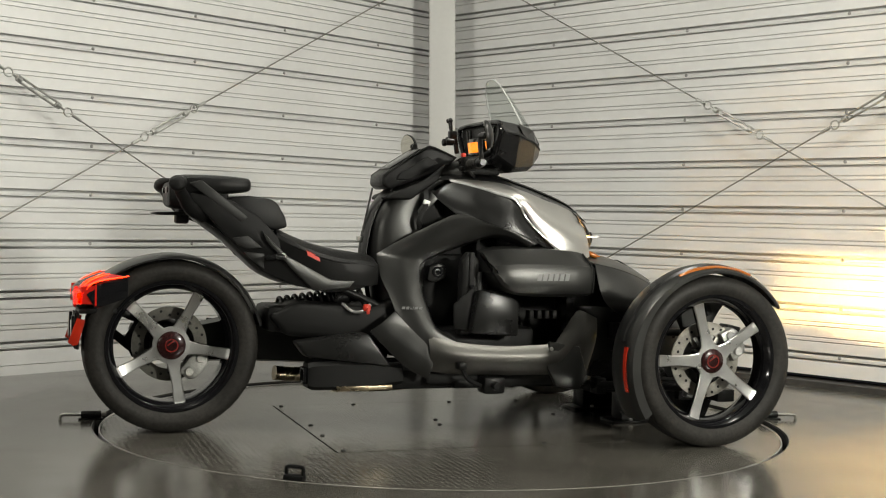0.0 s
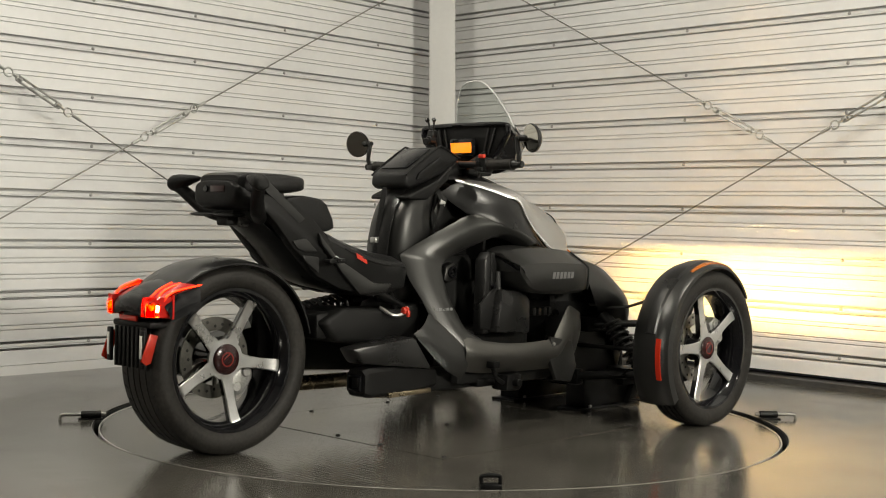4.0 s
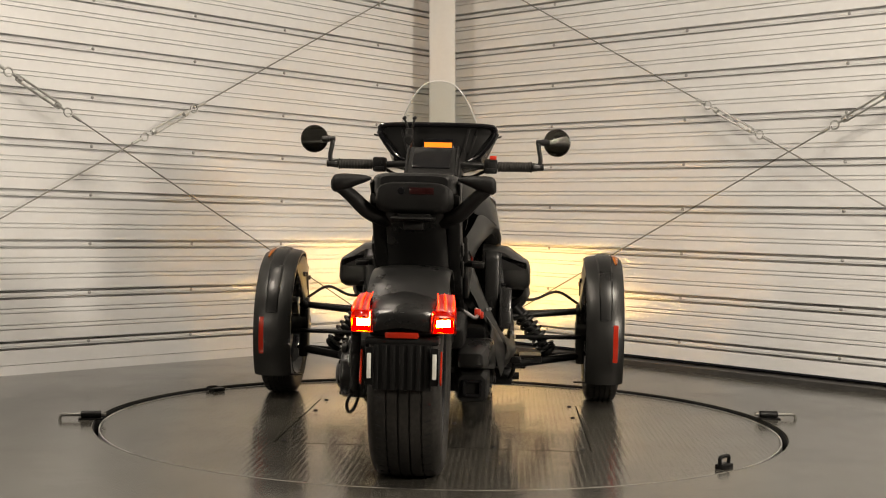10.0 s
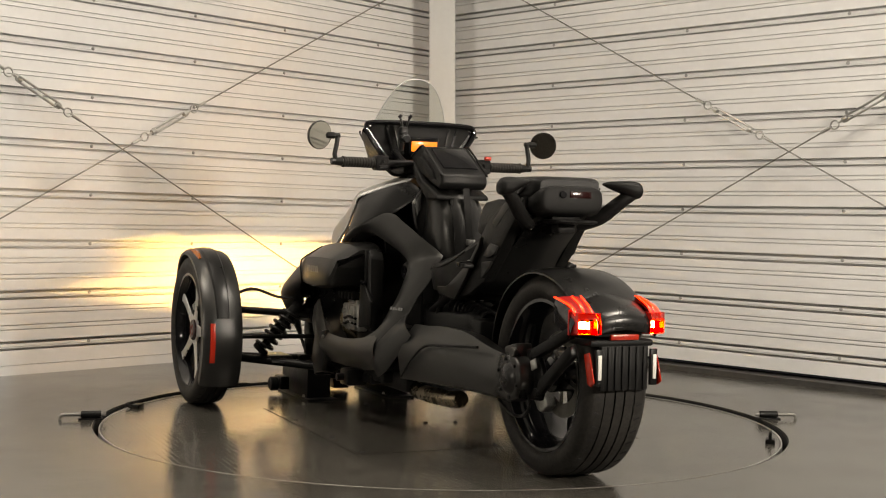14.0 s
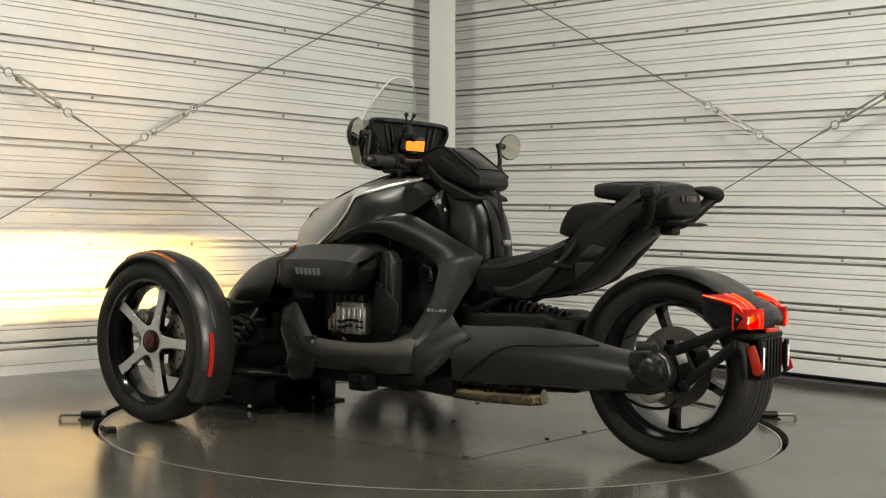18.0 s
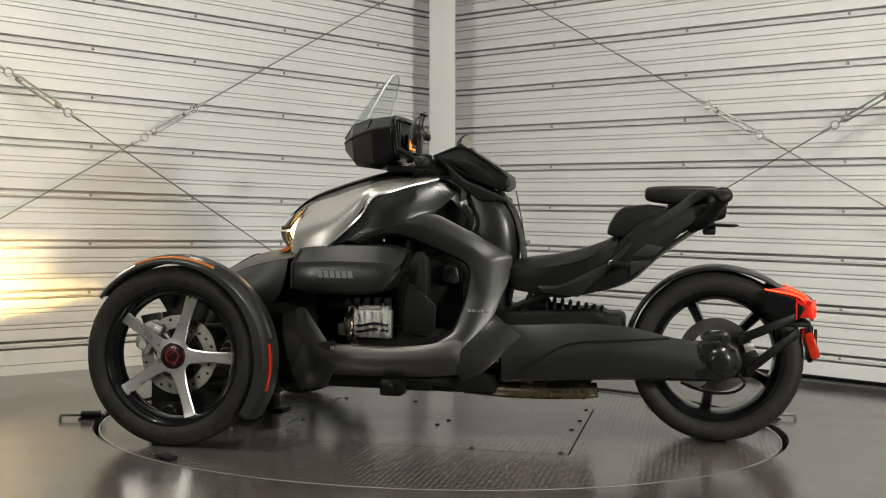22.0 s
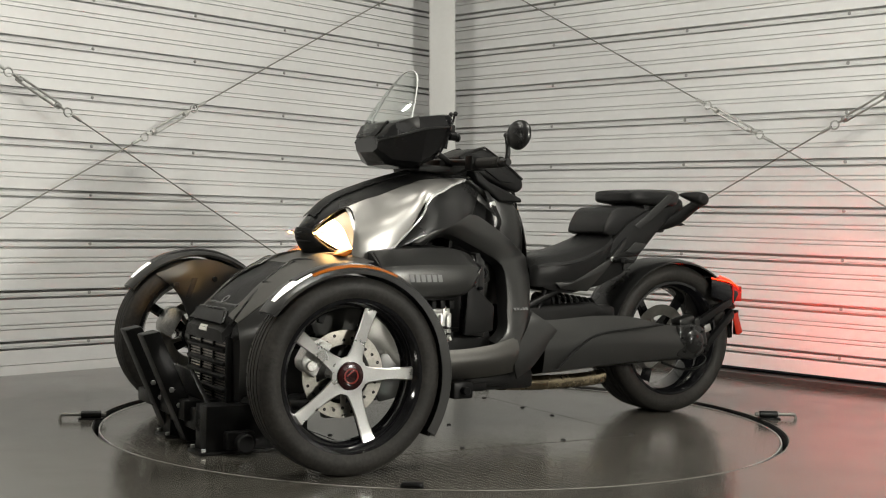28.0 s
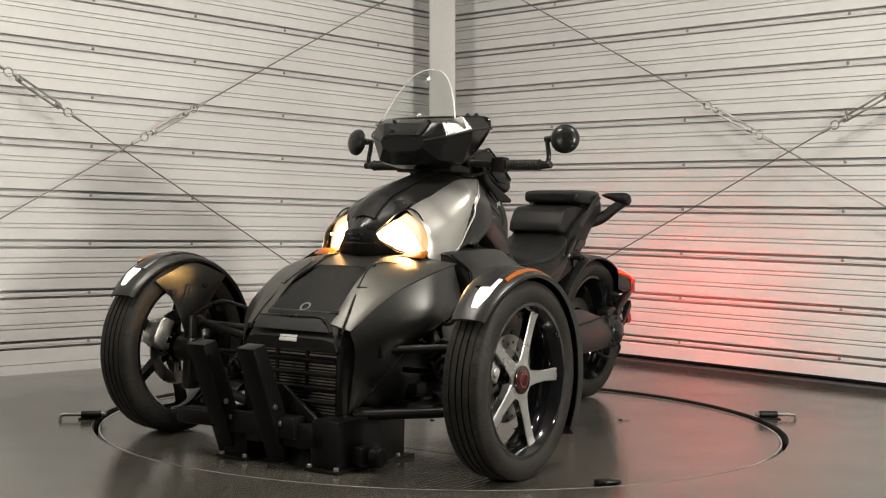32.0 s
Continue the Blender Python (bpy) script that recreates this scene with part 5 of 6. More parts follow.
def build_seat(root):
    secs = []
    for x, wt, zt, ws, zs, zb in ((-0.268, 0.070, 0.592, 0.118, 0.566, 0.508), (-0.290, 0.086, 0.606, 0.136, 0.578, 0.505), (-0.34, 0.098, 0.615, 0.150, 0.584, 0.506), (-0.42, 0.110, 0.626, 0.158, 0.592, 0.52), (-0.50, 0.112, 0.645, 0.158, 0.612, 0.545), (-0.58, 0.105, 0.674, 0.150, 0.645, 0.58), (-0.635, 0.095, 0.700, 0.130, 0.675, 0.62)):
        half = [(wt * 0.45, zt + 0.004), (wt * 0.85, zt + 0.001), (wt * 1.08, zt - 0.006), (ws * 0.96, zs + 0.008), (ws, zs - 0.006), (ws * 0.985, (zs + zb) / 2), (ws * 0.93, zb)]
        secs.append([(x, y, z) for y, z in half] + [(x, -y, z) for y, z in half[::-1]])
    seat = part("seat", loft(secs, 3), M_SEAT, root, "black vinyl rider's seat", smooth=28)
    both("seat_piping", lambda: tube([(-0.29, 0.138, 0.574), (-0.42, 0.159, 0.588), (-0.50, 0.159, 0.607), (-0.58, 0.151, 0.640)], 0.0035, 18, 6), M_TEXT, seat)
    part("seat_base", cat(slab([(-0.27, 0.50), (-0.45, 0.475), (-0.57, 0.515), (-0.68, 0.58), (-0.80, 0.70), (-0.70, 0.72), (-0.60, 0.62), (-0.45, 0.56), (-0.28, 0.55)], -0.088, 0.088, 0.018, 3)), M_TEXT, root, "black seat base and tail beam")
    both("seat_side_panel", lambda: slab([(-0.285, 0.520), (-0.45, 0.553), (-0.60, 0.640), (-0.70, 0.738), (-0.79, 0.790), (-0.93, 0.815), (-0.935, 0.785), (-0.857, 0.724), (-0.781, 0.642), (-0.682, 0.550), (-0.582, 0.507), (-0.45, 0.478), (-0.34, 0.490)], 0.092, 0.132, 0.007), M_TEXT, root, "angular black side panel of the seat", smooth=25)
    both("seat_rail", lambda: slab([(-0.363, 0.520), (-0.445, 0.524), (-0.604, 0.606), (-0.690, 0.690), (-0.676, 0.655), (-0.587, 0.560), (-0.507, 0.486), (-0.384, 0.496)], 0.134, 0.150, 0.004), M_GREY, root, "graphite rail below the seat", smooth=25)
    both("rail_screw", lambda: rod((-0.617, 0.148, 0.606), (-0.617, 0.156, 0.606), 0.010, n=12), M_ZINC, root)
    both("seat_strap", lambda: slab([(-0.935, 0.845), (-0.895, 0.857), (-0.735, 0.735), (-0.760, 0.718)], 0.1245, 0.1335, 0.003), M_STRAP, root, "grey strip from the passenger seat to the backrest")
    both("tail_hanger", lambda: slab([(-0.687, 0.632), (-0.735, 0.672), (-0.790, 0.664), (-0.770, 0.640), (-0.735, 0.628)], 0.132, 0.140, 0.003), M_STRAP, root, "grey hanger plate")
    both("tail_hanger", lambda: slab([(-0.679, 0.612), (-0.75, 0.618), (-0.738, 0.600), (-0.68, 0.560)], 0.132, 0.140, 0.003), M_STRAP, root, "grey hanger plate")
    part("red_tag", flip(hexa([(-0.490, 0.1595, 0.588), (-0.534, 0.1585, 0.608), (-0.538, 0.157, 0.626), (-0.494, 0.158, 0.606)], [(-0.490, 0.163, 0.588), (-0.534, 0.162, 0.608), (-0.538, 0.1605, 0.626), (-0.494, 0.1615, 0.606)], 0)), M_REDTAG, root, "small red tag")
    # tail carrier
    part("tail_beam", hexa([(-0.64, -0.10, 0.60), (-0.64, 0.10, 0.60), (-0.62, 0.10, 0.70), (-0.62, -0.10, 0.70)], [(-0.97, -0.085, 0.775), (-0.97, 0.085, 0.775), (-0.95, 0.085, 0.83), (-0.95, -0.085, 0.83)], 0.02, 3), M_TEXT, root, "black tail beam")
    part("tail_skin", sheet([[(-0.575, -0.095, 0.512), (-0.682, -0.095, 0.558), (-0.781, -0.092, 0.652), (-0.93, -0.085, 0.760)], [(-0.575, 0, 0.504), (-0.682, 0, 0.548), (-0.785, 0, 0.642), (-0.94, 0, 0.752)], [(-0.575, 0.095, 0.512), (-0.682, 0.095, 0.558), (-0.781, 0.092, 0.652), (-0.93, 0.085, 0.760)]], 0.012, 10, 8), M_BLACK, root, "black skin under the tail")

    part("backrest", slab([(-0.596, 0.704), (-0.604, 0.738), (-0.630, 0.782), (-0.654, 0.799), (-0.735, 0.809), (-0.80, 0.80), (-0.80, 0.74), (-0.721, 0.708), (-0.633, 0.692)], -0.118, 0.118, 0.009, 3), M_SEAT, root, "black padded backrest")
    part("passenger_seat", loft([oval(x, 0, (a + b) / 2, w, (b - a) / 2, 5.5, 28) for x, w, a, b in ((-0.722, 0.095, 0.830, 0.858), (-0.736, 0.122, 0.820, 0.868), (-0.80, 0.134, 0.812, 0.874), (-0.88, 0.128, 0.808, 0.876), (-0.950, 0.114, 0.804, 0.875), (-0.976, 0.098, 0.812, 0.866))], 4), M_SEAT, root, "black padded passenger seat")
    part("seat_back_panel", loft([oval(x, 0, (a + b) / 2, w, (b - a) / 2, 3.8, 20) for x, w, a, b in ((-0.80, 0.105, 0.765, 0.826), (-0.88, 0.116, 0.758, 0.828), (-0.95, 0.114, 0.755, 0.842), (-0.990, 0.104, 0.765, 0.848), (-0.998, 0.090, 0.78, 0.84))], 4), M_TEXT, root, "black housing behind the passenger seat")
    part("rear_label", box(-1.0015, -0.994, -0.060, 0.012, 0.812, 0.832, 0.002), M_HUB, root, "dark red strip behind the seat")
    part("seat_latch", rod((-0.990, 0.035, 0.822), (-1.004, 0.035, 0.822), 0.011), M_GLOSS, root)
    part("tail_wing", slab([(-0.88, 0.738), (-0.90, 0.750), (-1.03, 0.747), (-1.045, 0.742), (-1.02, 0.736)], -0.062, 0.062, 0.003), M_TEXT, root, "thin black wing under the tail")
    part("wing_bracket", cat(box(-0.965, -0.92, -0.03, 0.03, 0.708, 0.742, 0.008), box(-0.96, -0.90, -0.05, 0.05, 0.742, 0.78, 0.008)), M_TEXT, root)

    def grip():
        pts = ((-0.985, 0.238, 0.838, 0.018, 0.014), (-0.986, 0.228, 0.840, 0.028, 0.025), (-0.982, 0.204, 0.843, 0.030, 0.026), (-0.974, 0.174, 0.850, 0.026, 0.018), (-0.964, 0.145, 0.855, 0.018, 0.011), (-0.958, 0.126, 0.857, 0.008, 0.004))
        secs = []
        for x, y, z, w, h in pts:
            secs.append([(x + w * math.cos(g), y, z + h * math.sin(g)) for g in [2 * math.pi * i / 16 for i in range(16)]])
        return cat(loft(secs, 4), tube([(-0.984, 0.216, 0.832), (-0.965, 0.182, 0.805), (-0.93, 0.135, 0.760), (-0.88, 0.085, 0.738)], lambda k: 0.018 + 0.008 * k, 18, 10))
    both("grab_handle", grip, M_TEXT, root, "black grab handle")
    both("passenger_peg", lambda: cat(rod((-0.60, 0.12, 0.605), (-0.655, 0.195, 0.602), 0.011), hexa([(-0.62, 0.16, 0.595), (-0.62, 0.20, 0.595), (-0.62, 0.20, 0.610), (-0.62, 0.16, 0.610)], [(-0.685, 0.165, 0.592), (-0.685, 0.20, 0.592), (-0.685, 0.20, 0.606), (-0.685, 0.165, 0.606)], 0.003), rod((-0.648, 0.198, 0.602), (-0.648, 0.204, 0.602), 0.008)), M_STAND, root, "black folded passenger peg")


def build_handlebar(root):
    part("fork_clamp", cat(box(-0.03, 0.09, -0.065, 0.065, 0.90, 0.955, 0.012), rod((0.04, 0, 0.88), (0.02, 0, 0.95), 0.03)), M_BLACK, root, "black handlebar clamp")
    bar = part("handlebar", cat(tube([(0.03, -0.21, 0.938), (0.05, -0.11, 0.942), (0.055, 0, 0.945), (0.05, 0.11, 0.942), (0.03, 0.21, 0.938)], 0.0125, 30, 12), rod((0.03, 0.20, 0.938), (0.012, 0.372, 0.938), 0.011), rod((0.03, -0.20, 0.938), (0.012, -0.372, 0.938), 0.011)), M_BLACK, root, "black handlebar")
    def grip():
        prof = [(0.014, 0.0), (0.0185, 0.001), (0.0185, 0.006)]
        for i in range(10):
            t = 0.008 + 0.0108 * i
            prof += [(0.0168, t), (0.0172, t + 0.002), (0.0186, t + 0.004), (0.0186, t + 0.008), (0.0172, t + 0.0095)]
        prof += [(0.0200, 0.119), (0.0200, 0.123), (0.014, 0.124)]
        a, b = Vector((0.026, 0.230, 0.938)), Vector((0.014, 0.354, 0.938))
        return moved(lathe(prof, 18, True), Matrix.Translation(a) @ (b - a).to_track_quat("Z", "Y").to_matrix().to_4x4())
    both("grip", grip, M_RUBBER, bar, "black ribbed rubber grip")
    both("bar_end", lambda: rod((0.013, 0.354, 0.938), (0.011, 0.385, 0.938), 0.016, 0.012), M_BLACK, bar)
    both("switch_box", lambda: cat(box(0.005, 0.055, 0.178, 0.228, 0.912, 0.965, 0.008), rod((0.0, 0.20, 0.945), (-0.006, 0.20, 0.945), 0.008), box(-0.004, 0.006, 0.185, 0.22, 0.915, 0.93, 0.003)), M_TEXT, bar, "black switch box")
    part("kill_switch", box(-0.002, 0.012, -0.225, -0.20, 0.962, 0.976, 0.003), M_REDTAG, bar, "red switch")
    both("bar_cable", lambda: tube([(0.035, 0.18, 0.92), (0.075, 0.13, 0.900), (0.095, 0.07, 0.905), (0.09, 0.02, 0.92)], 0.006, 18, 8), M_TEXT, bar)
    def arm():
        return cat(tube([(0.012, 0.378, 0.935), (0.008, 0.384, 0.965), (0.006, 0.378, 1.0), (0.008, 0.375, 1.026)], 0.0085, 18, 10), rod((0.008, 0.366, 1.028), (0.010, 0.402, 1.028), 0.009), rod((0.012, 0.36, 0.938), (0.012, 0.396, 0.938), 0.0125))
    for s in (1, -1):
        f = (lambda b: b) if s > 0 else flip
        mi = part("mirror_arm", f(arm()), M_BLACK, root, "black mirror arm")
        turn = pose(0.012, s * 0.445, 1.028, 0, -7, s * 18)
        prof = [(0.0005, 0.016), (0.022, 0.014), (0.040, 0.008), (0.049, -0.002), (0.0505, -0.010), (0.048, -0.012)]
        part("mirror_shell", moved(lathe(prof, 36, False, "Y"), turn @ pose(0, 0, 0, 0, 0, -90)), M_BLACK, mi, "round black mirror shell")
        part("mirror_pane", moved(lathe([(0.0005, 0.0), (0.0475, 0.0), (0.0475, 0.003), (0.0005, 0.003)], 36, False, "Y"), turn @ pose(0, 0, 0, 0, 0, -90) @ Matrix.Translation((0, -0.0135, 0))), M_MIRROR, mi, "round mirror glass")
        part("mirror_joint", rod((0.010, s * 0.385, 1.028), (0.014, s * 0.415, 1.028), 0.012), M_BLACK, mi)


def build_cockpit(root):
    def sec(x, *half):
        return [(x, y, z) for y, z in half] + [(x, -y, z) for y, z in half[::-1]]
    fair = part("cockpit_fairing", loft([sec(0.346, (0.050, 1.024), (0.080, 1.018), (0.090, 1.004), (0.080, 0.980), (0.05, 0.970)), sec(0.304, (0.07, 1.070), (0.134, 1.066), (0.152, 1.020), (0.122, 0.942), (0.07, 0.926)),
                                         sec(0.22, (0.10, 1.090), (0.165, 1.091), (0.206, 1.046), (0.168, 0.936), (0.09, 0.916)), sec(0.150, (0.12, 1.096), (0.200, 1.096), (0.230, 1.062), (0.165, 0.978), (0.11, 0.945))], 1), M_FACET, root, "faceted gloss black cockpit fairing", smooth=10)
    part("fairing_rim", tube([(0.145, -0.105, 0.954), (0.142, -0.158, 0.980), (0.140, -0.206, 1.040), (0.140, -0.217, 1.072), (0.140, -0.190, 1.092), (0.140, 0, 1.096), (0.140, 0.190, 1.092), (0.140, 0.217, 1.072), (0.140, 0.206, 1.040), (0.142, 0.158, 0.980), (0.145, 0.105, 0.954)], 0.009, 60, 8), M_GLOSS, fair)
    part("cockpit_recess", hexa([(0.147, -0.12, 0.960), (0.147, 0.12, 0.960), (0.147, 0.205, 1.070), (0.147, 0.185, 1.088), (0.147, -0.185, 1.088), (0.147, -0.205, 1.070)], [(0.152, -0.12, 0.960), (0.152, 0.12, 0.960), (0.152, 0.205, 1.070), (0.152, 0.185, 1.088), (0.152, -0.185, 1.088), (0.152, -0.205, 1.070)], 0.001), M_TEXT, fair)
    for y in (-0.150, -0.118, 0.105, 0.137):
        part("recess_rib", hexa([(0.140, y * 0.8 - 0.004, 0.985), (0.140, y * 0.8 + 0.004, 0.985), (0.140, y + 0.004, 1.080), (0.140, y - 0.004, 1.080)], [(0.147, y * 0.8 - 0.004, 0.985), (0.147, y * 0.8 + 0.004, 0.985), (0.147, y + 0.004, 1.080), (0.147, y - 0.004, 1.080)], 0.001), M_BLACK, fair)
    both("fairing_facet", lambda: sheet([[(0.314, 0.098, 1.066), (0.296, 0.136, 1.071), (0.230, 0.164, 1.094)], [(0.346, 0.078, 1.021), (0.325, 0.108, 1.022), (0.24, 0.190, 1.052)]], 0.005, 10, 5), M_GREY, fair, "graphite facet of the fairing")
    both("fairing_edge", lambda: tube([(0.347, 0.086, 1.006), (0.304, 0.154, 1.022), (0.22, 0.208, 1.048), (0.152, 0.238, 1.056)], 0.0035, 16, 6), M_STRAP, fair, "pale edge of the fairing")
    part("screen_plate", hexa([(0.347, -0.076, 1.022), (0.347, 0.076, 1.022), (0.316, 0.092, 1.066), (0.316, -0.092, 1.066)], [(0.352, -0.076, 1.024), (0.352, 0.076, 1.024), (0.320, 0.092, 1.069), (0.320, -0.092, 1.069)], 0.001), M_TEXT, fair)
    both("fairing_bolt", lambda: rod((0.300, 0.105, 1.045), (0.312, 0.110, 1.048), 0.010), M_GLOSS, fair)
    both("fairing_bolt", lambda: rod((0.335, 0.055, 1.025), (0.347, 0.057, 1.027), 0.010), M_GLOSS, fair)
    part("display", cat(box(0.118, 0.136, -0.065, 0.058, 0.975, 1.045, 0.008)), M_GLOSS, root, "black instrument housing")
    part("display_screen", moved(box(-0.002, 0.002, -0.056, 0.047, -0.019, 0.019, 0.001), pose(0.117, 0, 1.009, 0, -8, 0)), M_DISPLAY, root, "glowing orange display")
    part("fairing_stay", cat(rod((0.05, -0.09, 0.935), (0.15, -0.10, 0.99), 0.010), rod((0.05, 0.09, 0.935), (0.15, 0.10, 0.99), 0.010), box(0.06, 0.19, -0.10, 0.10, 0.905, 0.93, 0.01)), M_TEXT, root)
    rows = []
    for k, (xc, xe, z, w) in enumerate(((0.352, 0.262, 1.022, 0.165), (0.325, 0.250, 1.085, 0.150), (0.280, 0.225, 1.150, 0.126), (0.232, 0.198, 1.215, 0.090), (0.196, 0.184, 1.252, 0.050), (0.184, 0.182, 1.261, 0.02))):
        rows.append([(xe, -w, z), (xe + (xc - xe) * 0.75, -w * 0.55, z), (xc, 0, z), (xe + (xc - xe) * 0.75, w * 0.55, z), (xe, w, z)])
    ws = part("windscreen", sheet(rows, 0.004, 24, 24), M_CLEAR, root, "clear acrylic windscreen")
    ws.visible_shadow = False
    for y, z in ((-0.050, 1.072), (0.085, 1.070), (-0.042, 1.036), (0.066, 1.034)):
        x = 0.353 - 0.5 * (z - 1.022) - 2.4 * y * y
        part("screen_bolt", rod((x - 0.006, y, z), (x + 0.0035, y, z + 0.001), 0.007, n=12), M_GLOSS, ws, "black screen bolt")
    edge = [(0.258, 0.163, 1.03), (0.250, 0.150, 1.085), (0.225, 0.126, 1.150), (0.198, 0.090, 1.215), (0.184, 0.050, 1.2525), (0.183, 0, 1.2625)]
    part("windscreen_edge", tube(edge + [(x, -y, z) for x, y, z in edge[::-1][1:]], 0.0028, 60, 6), M_EDGE, root, "windscreen edge with its highlight painted pale")
    # small clamp arms beside the display
    part("phone_mount", cat(rod((0.09, 0.10, 0.99), (0.075, 0.098, 1.075), 0.009), box(0.055, 0.085, 0.085, 0.115, 1.045, 1.075, 0.006), rod((0.065, 0.092, 1.07), (0.058, 0.080, 1.112), 0.004), rod((0.065, 0.104, 1.07), (0.062, 0.118, 1.112), 0.004), rod((0.055, 0.076, 1.108), (0.056, 0.084, 1.116), 0.008), rod((0.059, 0.114, 1.108), (0.060, 0.122, 1.116), 0.008), rod((0.045, 0.10, 1.035), (0.075, 0.10, 1.035), 0.016)), M_BLACK, root, "small black clamp mount")
    part("mount_knob", rod((0.032, 0.10, 1.03), (0.045, 0.10, 1.03), 0.014), M_TEXT, root)
    # bag strapped behind the bars
    bag = part("tank_bag", slab([(0.015, 0.952), (-0.020, 0.974), (-0.080, 0.992), (-0.112, 0.985), (-0.235, 0.906), (-0.262, 0.886), (-0.266, 0.852), (-0.24, 0.834), (-0.16, 0.862), (-0.05, 0.905)], -0.088, 0.088, 0.012, 3), M_SEAT, root, "black fabric bag strapped behind the handlebar")
    bag.matrix_basis = Matrix.Translation((0.012, 0, 0.009))
    part("bag_window", moved(box(-0.066, 0.066, -0.066, 0.066, -0.002, 0.003, 0.0015), pose(-0.176, 0, 0.9455, 0, -32.7, 0)), M_GLOSS, bag, "glossy clear pocket")
    for s in (-1, 1):
        part("bag_binding", tube([(0.010, s * 0.087, 0.955), (-0.080, s * 0.088, 0.990), (-0.112, s * 0.088, 0.983), (-0.20, s * 0.088, 0.927), (-0.258, s * 0.088, 0.885)], 0.004, 24, 6), M_TEXT, bag)
        part("bag_pocket", slab([(-0.06, 0.935), (-0.10, 0.955), (-0.20, 0.895), (-0.215, 0.870), (-0.16, 0.872)], s * 0.090 - 0.006, s * 0.090 + 0.006, 0.004), M_TEXT, bag)
    part("bag_base", slab([(-0.03, 0.935), (-0.11, 0.872), (-0.25, 0.815), (-0.255, 0.80), (-0.16, 0.80), (-0.06, 0.87)], -0.10, 0.10, 0.014, 3), M_TEXT, bag)


def build_rear(root):
    # swing arm on the left with the final drive
    def s(x, y0, y1, z0, z1):
        m = (z0 + z1) / 2
        return [(x, y0, z0 + 0.01), (x, (y0 + y1) / 2, z0), (x, y1 - 0.012, z0 + 0.012), (x, y1, m - 0.01), (x, y1 - 0.006, m + 0.03), (x, (y0 + y1) / 2 + 0.01, z1), (x, y0, z1 - 0.01)]
    part("swing_arm", loft([s(-0.26, 0.10, 0.240, 0.190, 0.385), s(-0.36, 0.11, 0.238, 0.195, 0.388), s(-0.52, 0.125, 0.232, 0.205, 0.398), s(-0.68, 0.125, 0.222, 0.212, 0.392), s(-0.83, 0.125, 0.208, 0.215, 0.362), s(-0.95, 0.12, 0.195, 0.218, 0.345), s(-1.03, 0.12, 0.175, 0.24, 0.330)], 4), M_PANEL, root, "satin graphite single-sided swing arm", smooth=30)
    # thin black tube laid on the arm in place of a crease's shade
    part("swing_arm_crease_shade", tube([(-0.31, 0.246, 0.215), (-0.40, 0.246, 0.285), (-0.50, 0.243, 0.335), (-0.66, 0.234, 0.350), (-0.82, 0.214, 0.362)], 0.0045, 20, 6), M_TEXT, root)
    fd = part("final_drive", slab([(-0.900, 0.235), (-0.985, 0.218), (-1.040, 0.240), (-1.062, 0.285), (-1.048, 0.335), (-1.005, 0.362), (-0.915, 0.352)], 0.125, 0.196, 0.012, 3), M_BLACK, root, "angular black final drive casing", smooth=30)
    part("drive_cover", moved(lathe([(0.020, 0.212), (0.030, 0.210), (0.040, 0.203), (0.048, 0.194)], 28, True, "Y"), pose(-0.990, 0, 0.290)), M_BLACK, fd, "round black cover")
    for k in range(6):
        g = k * math.pi / 3 + 0.3
        px, pz = -0.985 + 0.058 * math.cos(g), 0.290 + 0.056 * math.sin(g)
        part("drive_bolt", rod((px, 0.190, pz), (px, 0.201, pz), 0.006, n=8), M_STAND, fd)
    part("rear_caliper", cat(slab([(-1.02, 0.345), (-0.93, 0.345), (-0.925, 0.375), (-1.0, 0.392)], 0.125, 0.18, 0.008), rod((-1.005, 0.18, 0.365), (-1.005, 0.195, 0.365), 0.015)), M_GREY, root, "cast metal rear caliper")
    part("rear_brake_hose", tube([(-1.05, 0.16, 0.245), (-1.07, 0.17, 0.215), (-1.03, 0.17, 0.185), (-0.95, 0.165, 0.182), (-0.86, 0.16, 0.21)], 0.005, 26, 8), M_STAND, root, "dark brake hose")
    # struts that hold the rear mudguard
    part("fender_strut", cat(hexa([(-1.06, 0.135, 0.348), (-1.06, 0.162, 0.348), (-1.06, 0.162, 0.382), (-1.06, 0.135, 0.382)], [(-1.230, 0.115, 0.424), (-1.230, 0.142, 0.424), (-1.230, 0.142, 0.456), (-1.230, 0.115, 0.456)], 0.006),
                             hexa([(-1.075, 0.135, 0.235), (-1.075, 0.160, 0.235), (-1.10, 0.160, 0.295), (-1.10, 0.135, 0.295)], [(-1.245, 0.115, 0.376), (-1.245, 0.142, 0.376), (-1.238, 0.142, 0.408), (-1.238, 0.115, 0.408)], 0.006),
                             slab([(-1.02, 0.23), (-1.09, 0.235), (-1.12, 0.30), (-1.07, 0.38), (-1.01, 0.375)], 0.132, 0.150, 0.005), rod((-1.085, 0.15, 0.258), (-1.085, 0.162, 0.258), 0.014), rod((-1.055, 0.15, 0.362), (-1.055, 0.162, 0.362), 0.013)), M_STAND, root, "black steel mudguard strut")
    part("strut_plate", moved(box(-0.016, 0.016, -0.002, 0.002, -0.014, 0.014, 0.001), pose(-1.082, 0.164, 0.338, 0, 20, 0)), M_ZINC, root, "bright square washer")
    # rear mudguard
    w = 0.112
    sec = [(0.0, w), (0.005, w), (0.012, w * 0.85), (0.018, w * 0.4), (0.018, -w * 0.4), (0.012, -w * 0.85), (0.005, -w), (0.0, -w), (0.008, -w * 0.8), (0.012, 0), (0.008, w * 0.8)]
